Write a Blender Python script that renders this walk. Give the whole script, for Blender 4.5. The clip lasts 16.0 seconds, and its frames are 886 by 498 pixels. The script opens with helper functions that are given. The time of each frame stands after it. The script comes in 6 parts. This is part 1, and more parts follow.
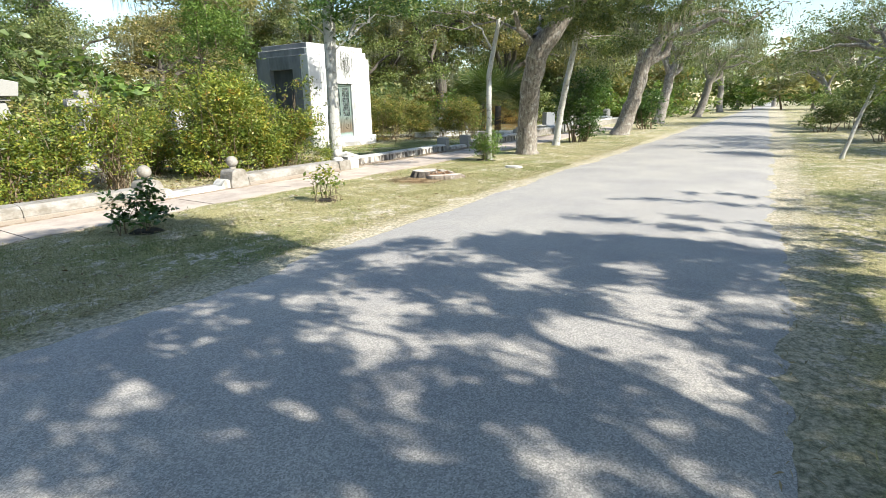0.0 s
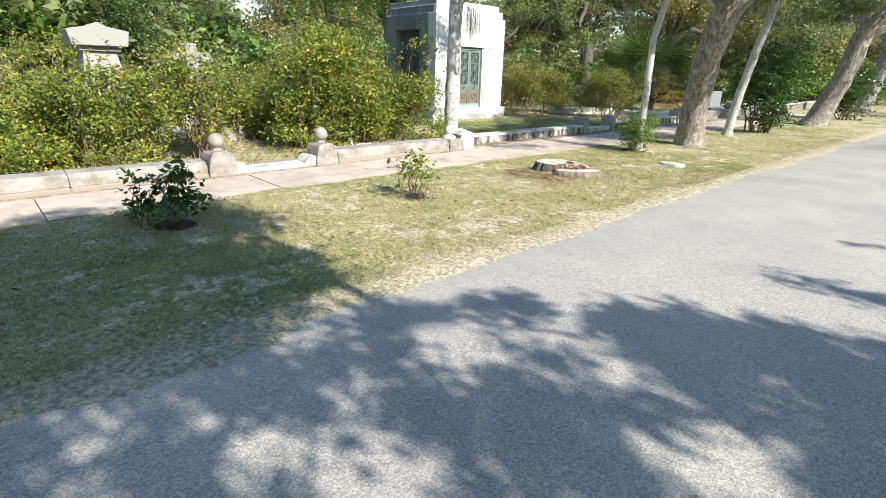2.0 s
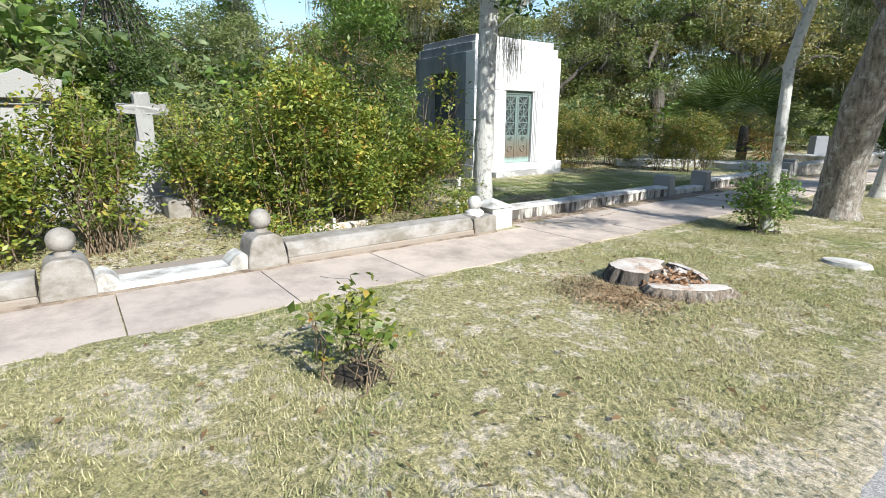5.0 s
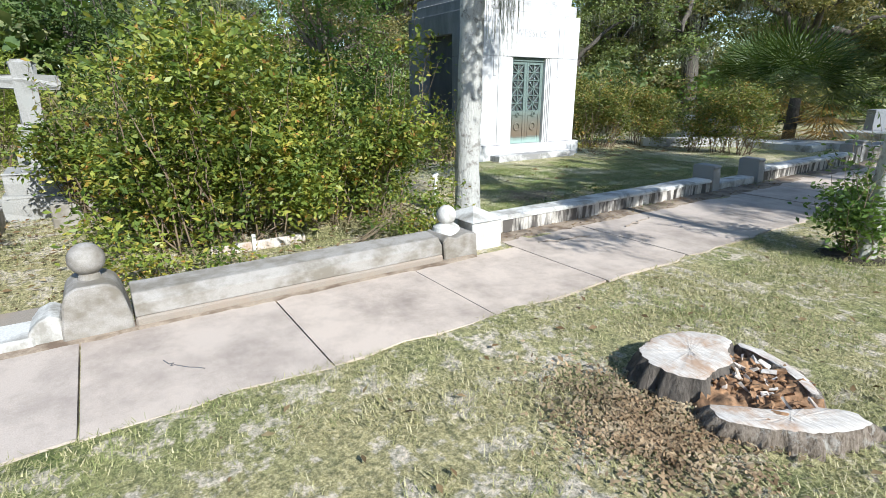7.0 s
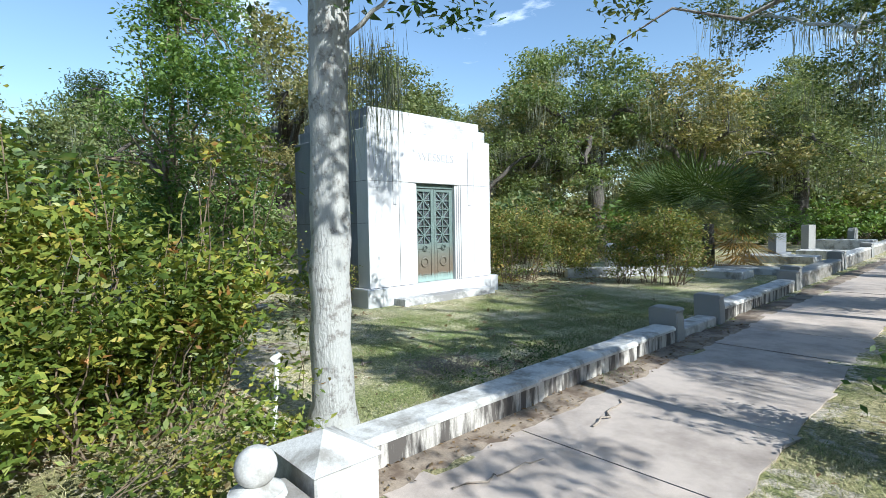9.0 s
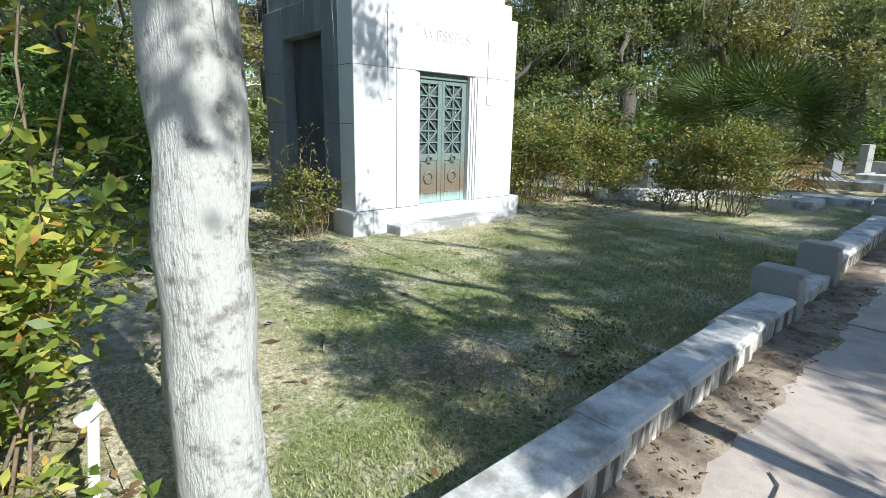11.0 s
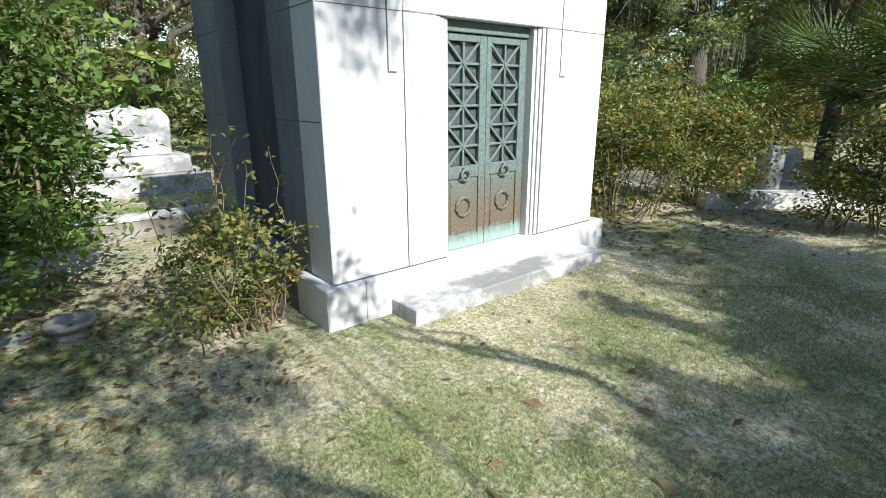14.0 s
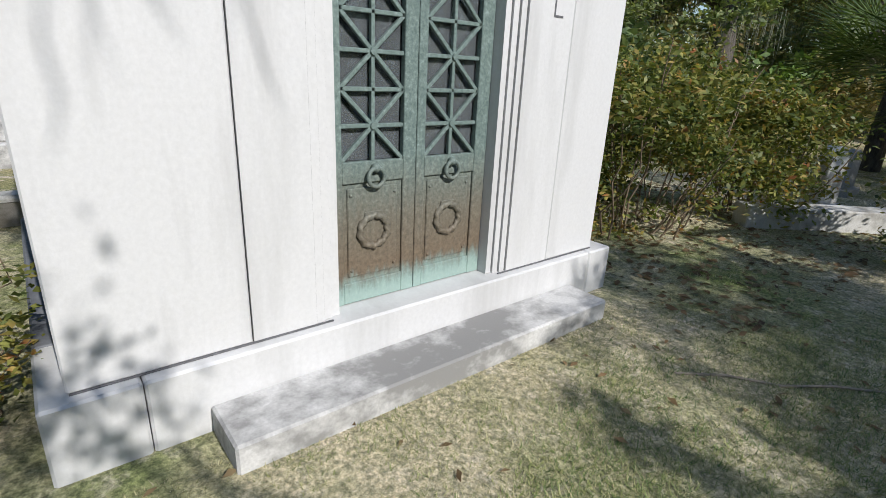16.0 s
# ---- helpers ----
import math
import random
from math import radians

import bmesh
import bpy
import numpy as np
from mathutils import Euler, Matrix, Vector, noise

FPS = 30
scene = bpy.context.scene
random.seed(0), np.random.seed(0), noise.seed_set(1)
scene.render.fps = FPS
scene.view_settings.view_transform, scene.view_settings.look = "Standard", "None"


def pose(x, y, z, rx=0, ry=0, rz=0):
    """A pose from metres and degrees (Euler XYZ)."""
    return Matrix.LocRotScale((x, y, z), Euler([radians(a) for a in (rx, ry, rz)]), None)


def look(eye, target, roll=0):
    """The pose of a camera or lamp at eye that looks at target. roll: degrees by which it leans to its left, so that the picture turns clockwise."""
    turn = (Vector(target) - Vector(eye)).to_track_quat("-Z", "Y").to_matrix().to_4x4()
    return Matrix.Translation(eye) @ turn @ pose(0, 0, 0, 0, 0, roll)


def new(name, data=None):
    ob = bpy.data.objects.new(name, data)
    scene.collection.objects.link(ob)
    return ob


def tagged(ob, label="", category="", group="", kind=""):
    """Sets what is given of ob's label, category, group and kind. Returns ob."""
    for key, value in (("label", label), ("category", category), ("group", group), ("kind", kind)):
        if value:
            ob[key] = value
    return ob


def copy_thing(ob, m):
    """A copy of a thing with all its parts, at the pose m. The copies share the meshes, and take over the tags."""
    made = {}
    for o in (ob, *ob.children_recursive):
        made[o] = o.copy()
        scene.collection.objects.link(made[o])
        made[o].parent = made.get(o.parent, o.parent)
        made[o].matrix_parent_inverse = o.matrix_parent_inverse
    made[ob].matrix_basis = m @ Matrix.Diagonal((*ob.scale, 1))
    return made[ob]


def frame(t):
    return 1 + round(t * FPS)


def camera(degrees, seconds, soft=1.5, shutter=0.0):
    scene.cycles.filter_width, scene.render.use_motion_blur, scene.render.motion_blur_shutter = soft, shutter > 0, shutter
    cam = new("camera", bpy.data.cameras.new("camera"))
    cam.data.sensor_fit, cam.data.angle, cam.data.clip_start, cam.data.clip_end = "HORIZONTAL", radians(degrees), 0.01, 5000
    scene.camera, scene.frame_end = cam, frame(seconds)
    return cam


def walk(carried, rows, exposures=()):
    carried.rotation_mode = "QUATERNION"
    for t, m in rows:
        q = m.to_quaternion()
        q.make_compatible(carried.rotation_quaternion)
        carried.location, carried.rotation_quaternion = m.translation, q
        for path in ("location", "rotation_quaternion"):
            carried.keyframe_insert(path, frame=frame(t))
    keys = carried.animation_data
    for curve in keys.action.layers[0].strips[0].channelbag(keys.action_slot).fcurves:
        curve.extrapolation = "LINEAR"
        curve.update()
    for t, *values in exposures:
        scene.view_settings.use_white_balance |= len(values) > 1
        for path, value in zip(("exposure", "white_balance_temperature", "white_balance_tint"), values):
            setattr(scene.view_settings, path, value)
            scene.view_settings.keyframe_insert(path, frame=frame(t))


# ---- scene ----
cam = camera(82.2, 16.0, soft=0.85)
PATH = [
    (0, (0.004, -0.007, 1.532), (-1.039, 1.61, 0.987), -1.1),
    (0.5, (-0.36, 0.434, 1.526), (-1.472, 1.967, 0.883), -0.8),
    (1, (-0.671, 0.93, 1.528), (-1.905, 2.376, 0.905), 1.5),
    (1.5, (-0.961, 1.421, 1.546), (-2.272, 2.772, 0.871), 0.8),
    (2, (-1.284, 1.975, 1.546), (-2.665, 3.265, 0.891), 1.5),
    (2.5, (-1.615, 2.441, 1.511), (-3.029, 3.709, 0.883), 1.5),
    (3, (-1.93, 2.938, 1.529), (-3.358, 4.164, 0.853), 0.7),
    (3.5, (-2.398, 3.412, 1.538), (-3.877, 4.61, 0.924), -0.9),
    (4, (-2.782, 3.86, 1.529), (-4.286, 5.07, 1.005), -0.7),
    (4.2, (-2.971, 4.073, 1.528), (-4.503, 5.259, 1.031), -0.0),
    (6.3, (-4.556, 6.033, 1.579), (-6.154, 7.125, 1.07), -0.1),
    (6.5, (-4.705, 6.22, 1.592), (-6.319, 7.269, 1.048), 0.1),
    (7, (-5.048, 6.65, 1.618), (-6.633, 7.716, 1.028), -0.0),
    (7.5, (-5.507, 7.162, 1.653), (-6.935, 8.493, 1.219), 1.8),
    (8, (-5.982, 7.577, 1.64), (-7.45, 8.928, 1.492), 1.0),
    (8.5, (-6.364, 8.064, 1.545), (-7.864, 9.383, 1.448), -0.9),
    (9, (-6.857, 8.574, 1.58), (-8.323, 9.932, 1.482), -1.0),
    (9.5, (-7.222, 8.928, 1.606), (-8.682, 10.277, 1.382), -1.7),
    (9.7, (-7.359, 9.052, 1.589), (-8.835, 10.383, 1.36), -1.4),
    (11.8, (-9.361, 10.802, 1.621), (-10.785, 12.076, 1.032), 3.0),
    (12, (-9.558, 10.973, 1.646), (-11.006, 12.218, 1.052), 3.4),
    (12.5, (-10.053, 11.296, 1.734), (-11.567, 12.375, 0.996), 0.8),
    (13, (-10.519, 11.664, 1.806), (-11.949, 12.801, 0.992), -2.2),
    (13.5, (-10.943, 12.062, 1.839), (-12.385, 13.261, 1.145), -2.2),
    (14, (-11.377, 12.346, 1.815), (-12.854, 13.562, 1.234), -0.3),
    (14.5, (-11.691, 12.747, 1.803), (-13.152, 13.973, 1.201), 1.5),
    (15, (-12.061, 13.226, 1.765), (-13.509, 14.465, 1.161), 2.4),
    (15.5, (-12.335, 13.659, 1.68), (-13.756, 14.907, 1.029), 1.7),
    (16, (-12.63, 14.132, 1.641), (-14.083, 15.338, 0.979), 2.8),
]
walk(cam, [(t, look(eye, target, roll)) for t, eye, target, roll in PATH], exposures=[(0, 0.97, 6850, 8), (2, 0.88, 6800, 8), (4, 0.72, 6450, 9), (6.5, 0.6, 6250, 9), (8, 0.53, 5900, 6), (9.5, 0.58, 5900, 6), (12, 0.74, 6250, 8), (13, 0.82, 6250, 9), (14, 0.6, 6250, 9), (15, 0.3, 6300, 10), (16, -0.1, 6350, 12)])

# ---------- world, sun ----------
SUN_EL, SUN_AZ = 36.0, 2.0          # degrees; azimuth from +x towards +y
world = bpy.data.worlds.new("world")
scene.world = world
world.use_nodes = True
wn, wl = world.node_tree.nodes, world.node_tree.links
sky = wn.new("ShaderNodeTexSky")
sky.sky_type = "NISHITA"
sky.sun_disc = False
sky.sun_elevation = radians(SUN_EL)
sky.sun_rotation = radians(90 - SUN_AZ)
sky.air_density, sky.dust_density, sky.ozone_density = 1.15, 0.3, 2.2
wco = wn.new("ShaderNodeTexCoord")
wmap = wn.new("ShaderNodeMapping")
wmap.inputs["Scale"].default_value = (1.0, 1.6, 4.0)
wnoise = wn.new("ShaderNodeTexNoise")
wnoise.inputs["Scale"].default_value = 2.6
wnoise.inputs["Detail"].default_value = 9
wnoise.inputs["Roughness"].default_value = 0.62
wramp = wn.new("ShaderNodeValToRGB")
wramp.color_ramp.elements[0].position, wramp.color_ramp.elements[1].position = 0.6, 0.82
wmix = wn.new("ShaderNodeMixRGB")
wmix.inputs[2].default_value = (12, 12.6, 13.5, 1)
wl.new(wco.outputs["Generated"], wmap.inputs[0])
wl.new(wmap.outputs[0], wnoise.inputs[0])
wl.new(wnoise.outputs[0], wramp.inputs[0])
wl.new(wramp.outputs[0], wmix.inputs[0])
wl.new(sky.outputs[0], wmix.inputs[1])
wl.new(wmix.outputs[0], wn["Background"].inputs[0])
wn["Background"].inputs[1].default_value = 0.13
sun = new("sun", bpy.data.lights.new("sun", "SUN"))
sun.data.energy, sun.data.angle, sun.data.color = 5.0, radians(0.53), (1.0, 0.975, 0.92)
ce, se = math.cos(radians(SUN_EL)), math.sin(radians(SUN_EL))
sun.matrix_world = look((30 * ce, 30 * ce * math.tan(radians(SUN_AZ)), 30 * se), (0, 0, 0))

# ---------- materials ----------
def material(name):
    m = bpy.data.materials.new(name)
    m.use_nodes = True
    return m, m.node_tree.nodes, m.node_tree.links, m.node_tree.nodes["Principled BSDF"]


def coords(n, l, scale=(1, 1, 1), space="Object"):
    co = n.new("ShaderNodeTexCoord")
    mp = n.new("ShaderNodeMapping")
    mp.inputs["Scale"].default_value = scale
    l.new(co.outputs[space], mp.inputs[0])
    return mp.outputs[0]


def noise_at(n, l, vec, scale, detail=6, rough=0.6):
    t = n.new("ShaderNodeTexNoise")
    t.inputs["Scale"].default_value, t.inputs["Detail"].default_value, t.inputs["Roughness"].default_value = scale, detail, rough
    l.new(vec, t.inputs["Vector"])
    return t.outputs[0]


def ramp(n, l, fac, stops):
    r = n.new("ShaderNodeValToRGB")
    e = r.color_ramp.elements
    while len(e) < len(stops):
        e.new(0.5)
    for k, (p, c) in zip(e, stops):
        k.position, k.color = p, (*c, 1) if len(c) == 3 else c
    l.new(fac, r.inputs[0])
    return r.outputs[0]


def blend(n, l, fac, a, b, mode="MIX"):
    m = n.new("ShaderNodeMixRGB")
    m.blend_type = mode
    for k, v in ((0, fac), (1, a), (2, b)):
        if isinstance(v, (int, float)):
            m.inputs[k].default_value = v
        elif isinstance(v, tuple):
            m.inputs[k].default_value = (*v, 1)
        else:
            l.new(v, m.inputs[k])
    return m.outputs[0]


def bump(n, l, height, strength, distance, shader):
    b = n.new("ShaderNodeBump")
    b.inputs["Strength"].default_value, b.inputs["Distance"].default_value = strength, distance
    l.new(height, b.inputs["Height"])
    l.new(b.outputs[0], shader.inputs["Normal"])


def stone(name, light, dark, grain_scale=90, stain=(0.45, 0.62), stain_scale=(2.5, 2.5, 1.0), rough=0.75, stain_col=None, relief=0.004):
    """Stone with fine grain and broad weather stains."""
    m, n, l, s = material(name)
    v = coords(n, l, space="Object")
    vs = coords(n, l, stain_scale, "Object")
    grain = noise_at(n, l, v, grain_scale, 3, 0.7)
    broad = noise_at(n, l, vs, 1.0, 8, 0.65)
    base = ramp(n, l, grain, [(0.3, dark), (0.7, light)])
    mask = ramp(n, l, broad, [(stain[0], (0, 0, 0)), (stain[1], (1, 1, 1))])
    col = blend(n, l, mask, base, stain_col or tuple(c * 0.55 for c in dark))
    l.new(col, s.inputs["Base Color"])
    s.inputs["Roughness"].default_value = rough
    mixh = blend(n, l, 0.4, grain, broad)
    bump(n, l, mixh, 0.5, relief, s)
    return m


def leaf_mat(name, stops, gloss=0.45, through_part=0.2, by_tree=False):
    """Leaves, each its own tint, that let some light through; by_tree: and a cast of colour for each whole tree."""
    m, n, l, s = material(name)
    g = n.new("ShaderNodeNewGeometry")
    v = coords(n, l)
    spray = noise_at(n, l, v, 4.5, 2)
    mixf = n.new("ShaderNodeMath")
    mixf.operation = "MULTIPLY_ADD"
    mixf.inputs[1].default_value, mixf.inputs[2].default_value = 2.0, -0.72
    l.new(spray, mixf.inputs[0])
    both = n.new("ShaderNodeMath")
    both.operation = "MULTIPLY_ADD"
    both.inputs[1].default_value = 0.45
    l.new(g.outputs["Random Per Island"], both.inputs[0])
    l.new(mixf.outputs[0], both.inputs[2])
    col = ramp(n, l, both.outputs[0], stops)
    patch = noise_at(n, l, v, 1.3, 3)
    tint = ramp(n, l, patch, [(0.35, (0.55, 0.6, 0.53)), (0.65, (1.22, 1.17, 1.02))])
    col = blend(n, l, 1.0, col, tint, "MULTIPLY")
    if by_tree:
        oi = n.new("ShaderNodeObjectInfo")
        cast = ramp(n, l, oi.outputs["Random"], [(0, (0.75, 0.9, 0.95)), (0.35, (1.0, 1.05, 0.8)), (0.7, (1.15, 1.1, 1.15)), (1, (1.5, 1.05, 0.9))])
        col = blend(n, l, 1.0, col, cast, "MULTIPLY")
    l.new(col, s.inputs["Base Color"])
    s.inputs["Roughness"].default_value = gloss
    s.inputs["Specular IOR Level"].default_value = 0.35
    tr = n.new("ShaderNodeBsdfTranslucent")
    bright = blend(n, l, 1.0, col, (1.5, 1.5, 0.8), "MULTIPLY")
    l.new(bright, tr.inputs[0])
    mx = n.new("ShaderNodeMixShader")
    mx.inputs[0].default_value = through_part
    l.new(s.outputs[0], mx.inputs[1])
    l.new(tr.outputs[0], mx.inputs[2])
    l.new(mx.outputs[0], n["Material Output"].inputs[0])
    return m


def bark_mat(name, light, dark, lichen, amount, scale=9):
    m, n, l, s = material(name)
    v = coords(n, l, (1, 1, 0.28))
    v2 = coords(n, l)
    ridge = noise_at(n, l, v, scale * 2.2, 6, 0.7)
    base = ramp(n, l, ridge, [(0.35, dark), (0.62, light)])
    spots = noise_at(n, l, v2, scale * 0.8, 7, 0.72)
    mask = ramp(n, l, spots, [(1 - amount - 0.05, (0, 0, 0)), (1 - amount + 0.06, (1, 1, 1))])
    fine = noise_at(n, l, v2, 60, 4)
    lich = blend(n, l, fine, tuple(c * 0.75 for c in lichen), lichen)
    l.new(blend(n, l, mask, base, lich), s.inputs["Base Color"])
    s.inputs["Roughness"].default_value = 0.92
    bump(n, l, ridge, 0.9, 0.03, s)
    return m


MARBLE = stone("white_marble", (0.64, 0.635, 0.63), (0.585, 0.58, 0.575), 40, (0.5, 0.78), (1.2, 2.6, 0.4), 0.6, (0.46, 0.455, 0.445), 0.002)
MARBLE_STEP = stone("weathered_marble", (0.64, 0.63, 0.61), (0.5, 0.49, 0.475), 60, (0.42, 0.58), (2.6, 2.2, 3), 0.8, (0.25, 0.245, 0.235), 0.004)
MARBLE_TOP = stone("rain_streaked_marble", (0.62, 0.615, 0.605), (0.53, 0.525, 0.515), 50, (0.5, 0.68), (2.2, 2.2, 3.5), 0.75, (0.27, 0.265, 0.26), 0.004)
# side marble: blue-grey colour carries the shade on that face, with some stains
MARBLE_SHADED = stone("shaded_side_marble", (0.3, 0.315, 0.34), (0.21, 0.222, 0.245), 50, (0.42, 0.62), (1.0, 1.0, 0.3), 0.8, (0.13, 0.135, 0.15), 0.004)
# darker still: the shade inside the recess is put into this colour
MARBLE_RECESS = stone("recess_shade_marble", (0.13, 0.14, 0.16), (0.085, 0.092, 0.108), 50, (0.42, 0.62), (1.0, 1.0, 0.3), 0.85, (0.05, 0.054, 0.064), 0.004)
GRANITE = stone("grey_granite", (0.39, 0.365, 0.335), (0.255, 0.238, 0.215), 160, (0.42, 0.62), (5, 4, 6), 0.75, (0.19, 0.168, 0.135), 0.005)
WHITE_STONE = stone("limewashed_stone", (0.68, 0.67, 0.64), (0.5, 0.49, 0.46), 70, (0.46, 0.64), (4, 4, 3), 0.85, (0.28, 0.265, 0.235), 0.006)
STAINED_WALL = stone("streaked_wall_face", (0.62, 0.585, 0.53), (0.44, 0.41, 0.365), 60, (0.44, 0.56), (7, 7, 1.2), 0.9, (0.1, 0.088, 0.078), 0.008)
CONCRETE_OLD = stone("old_concrete", (0.34, 0.295, 0.25), (0.22, 0.19, 0.155), 120, (0.48, 0.66), (2, 2, 2), 0.95, (0.3, 0.24, 0.19), 0.006)
GRAVE_STONE = stone("pale_gravestone", (0.38, 0.37, 0.35), (0.24, 0.235, 0.22), 60, (0.48, 0.66), (3, 3, 1.5), 0.8, (0.3, 0.3, 0.28), 0.005)
DARK_GRANITE = stone("blue_grey_granite", (0.26, 0.27, 0.29), (0.17, 0.18, 0.2), 150, (0.55, 0.75), (3, 3, 3), 0.5, (0.14, 0.14, 0.15), 0.002)

m, n, l, s = material("concrete_walk")
v = coords(n, l)
gr, br = noise_at(n, l, v, 140, 3), noise_at(n, l, v, 1.6, 8, 0.7)
oi = n.new("ShaderNodeObjectInfo")
c0 = ramp(n, l, gr, [(0.3, (0.48, 0.4, 0.34)), (0.7, (0.61, 0.525, 0.455))])
c1 = blend(n, l, ramp(n, l, br, [(0.42, (0, 0, 0)), (0.7, (1, 1, 1))]), c0, (0.3, 0.25, 0.215))
c2 = blend(n, l, 1.0, c1, ramp(n, l, oi.outputs["Random"], [(0, (0.9, 0.9, 0.9)), (1, (1.05, 1.03, 1.0))]), "MULTIPLY")
l.new(c2, s.inputs["Base Color"])
s.inputs["Roughness"].default_value = 0.9
bump(n, l, gr, 0.5, 0.003, s)
WALK = m

m, n, l, s = material("asphalt")
v = coords(n, l)
fine, mid, br = noise_at(n, l, v, 210, 2, 0.8), noise_at(n, l, v, 60, 4, 0.7), noise_at(n, l, v, 0.7, 7, 0.6)
vor = n.new("ShaderNodeTexVoronoi")
vor.inputs["Scale"].default_value = 130
l.new(v, vor.inputs["Vector"])
chips = ramp(n, l, vor.outputs["Color"], [(0.15, (0.12, 0.116, 0.112)), (0.5, (0.33, 0.316, 0.295)), (0.85, (0.62, 0.59, 0.545))])
c0 = blend(n, l, 0.5, chips, ramp(n, l, fine, [(0.35, (0.25, 0.24, 0.228)), (0.65, (0.46, 0.44, 0.41))]))
c1 = blend(n, l, 1.0, c0, ramp(n, l, br, [(0.35, (0.88, 0.88, 0.9)), (0.65, (1.12, 1.1, 1.07))]), "MULTIPLY")
l.new(c1, s.inputs["Base Color"])
s.inputs["Roughness"].default_value = 0.85
hgt = blend(n, l, 0.5, vor.outputs["Distance"], mid)
bump(n, l, hgt, 0.55, 0.005, s)
ASPHALT = m

def turf(name, bare_lo, bare_hi, lush, margin, thatch_cols, gain=1.0):
    """Thin turf over sandy soil: green, straw-coloured and bare parts; margin adds worn sand beside the lane."""
    m, n, l, s = material(name)
    v = coords(n, l)
    big, mid, fine = noise_at(n, l, v, 0.55, 6, 0.62), noise_at(n, l, v, 5.5, 9, 0.72), noise_at(n, l, v, 70, 7, 0.78)
    thatch = ramp(n, l, fine, list(zip((0.32, 0.5, 0.66), thatch_cols)))
    green = ramp(n, l, fine, [(0.3, (0.04, 0.065, 0.016)), (0.52, (0.14, 0.185, 0.05)), (0.72, (0.3, 0.33, 0.12))])
    sand = ramp(n, l, fine, [(0.3, (0.4, 0.345, 0.275)), (0.7, (0.68, 0.61, 0.51))])
    c0 = blend(n, l, ramp(n, l, big, [(lush, (0, 0, 0)), (lush + 0.22, (1, 1, 1))]), thatch, green)
    bare = blend(n, l, 0.42, mid, noise_at(n, l, v, 1.3, 6, 0.7))
    fac = ramp(n, l, bare, [(bare_lo, (0, 0, 0)), (bare_hi, (0.95, 0.95, 0.95))])
    if margin:
        sep = n.new("ShaderNodeSeparateXYZ")
        l.new(v, sep.inputs[0])
        off = n.new("ShaderNodeMath")
        off.operation = "ADD"
        off.inputs[1].default_value = 1.9
        l.new(sep.outputs[0], off.inputs[0])
        dist = n.new("ShaderNodeMath")
        dist.operation = "ABSOLUTE"
        l.new(off.outputs[0], dist.inputs[0])
        wob = n.new("ShaderNodeMath")
        wob.operation = "MULTIPLY_ADD"
        wob.inputs[1].default_value = 1.5
        l.new(mid, wob.inputs[0])
        l.new(dist.outputs[0], wob.inputs[2])
        edge = n.new("ShaderNodeMapRange")
        edge.inputs[1].default_value, edge.inputs[2].default_value, edge.inputs[3].default_value, edge.inputs[4].default_value = 3.0, 3.4, 0.65, 0.0
        l.new(wob.outputs[0], edge.inputs[0])
        fac = blend(n, l, 1.0, fac, edge.outputs[0], "LIGHTEN")
    tuft = ramp(n, l, noise_at(n, l, v, 26, 5, 0.75), [(0.38, (0.45 * gain, 0.48 * gain, 0.43 * gain)), (0.6, (1.32 * gain, 1.28 * gain, 1.25 * gain))])
    l.new(blend(n, l, 1.0, blend(n, l, fac, c0, sand), tuft, "MULTIPLY"), s.inputs["Base Color"])
    s.inputs["Roughness"].default_value = 1.0
    bump(n, l, blend(n, l, 0.5, fine, mid), 1.0, 0.025, s)
    return m


SOIL = turf("verge_turf", 0.512, 0.55, 0.47, True, ((0.13, 0.12, 0.055), (0.34, 0.305, 0.15), (0.56, 0.5, 0.31)))
LAWN = turf("shaded_turf", 0.51, 0.64, 0.42, False, ((0.17, 0.15, 0.09), (0.44, 0.39, 0.26), (0.6, 0.54, 0.41)), 1.25)

m, n, l, s = material("grass_blades")
g = n.new("ShaderNodeNewGeometry")
v = coords(n, l)
big = noise_at(n, l, v, 0.5, 5)
isl = g.outputs["Random Per Island"]
fresh = ramp(n, l, isl, [(0, (0.07, 0.12, 0.02)), (0.5, (0.17, 0.23, 0.05)), (0.8, (0.28, 0.29, 0.09)), (1, (0.46, 0.41, 0.2))])
dry = ramp(n, l, isl, [(0, (0.18, 0.18, 0.06)), (0.4, (0.34, 0.315, 0.14)), (1, (0.52, 0.46, 0.29))])
col = blend(n, l, ramp(n, l, big, [(0.46, (0, 0, 0)), (0.64, (1, 1, 1))]), dry, fresh)
l.new(col, s.inputs["Base Color"])
s.inputs["Roughness"].default_value = 0.7
GRASS = m

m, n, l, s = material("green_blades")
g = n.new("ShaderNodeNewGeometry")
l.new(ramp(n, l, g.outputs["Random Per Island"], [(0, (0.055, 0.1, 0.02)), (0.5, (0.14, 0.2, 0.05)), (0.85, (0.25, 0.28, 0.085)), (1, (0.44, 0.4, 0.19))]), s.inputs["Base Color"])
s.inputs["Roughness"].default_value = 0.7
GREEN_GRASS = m

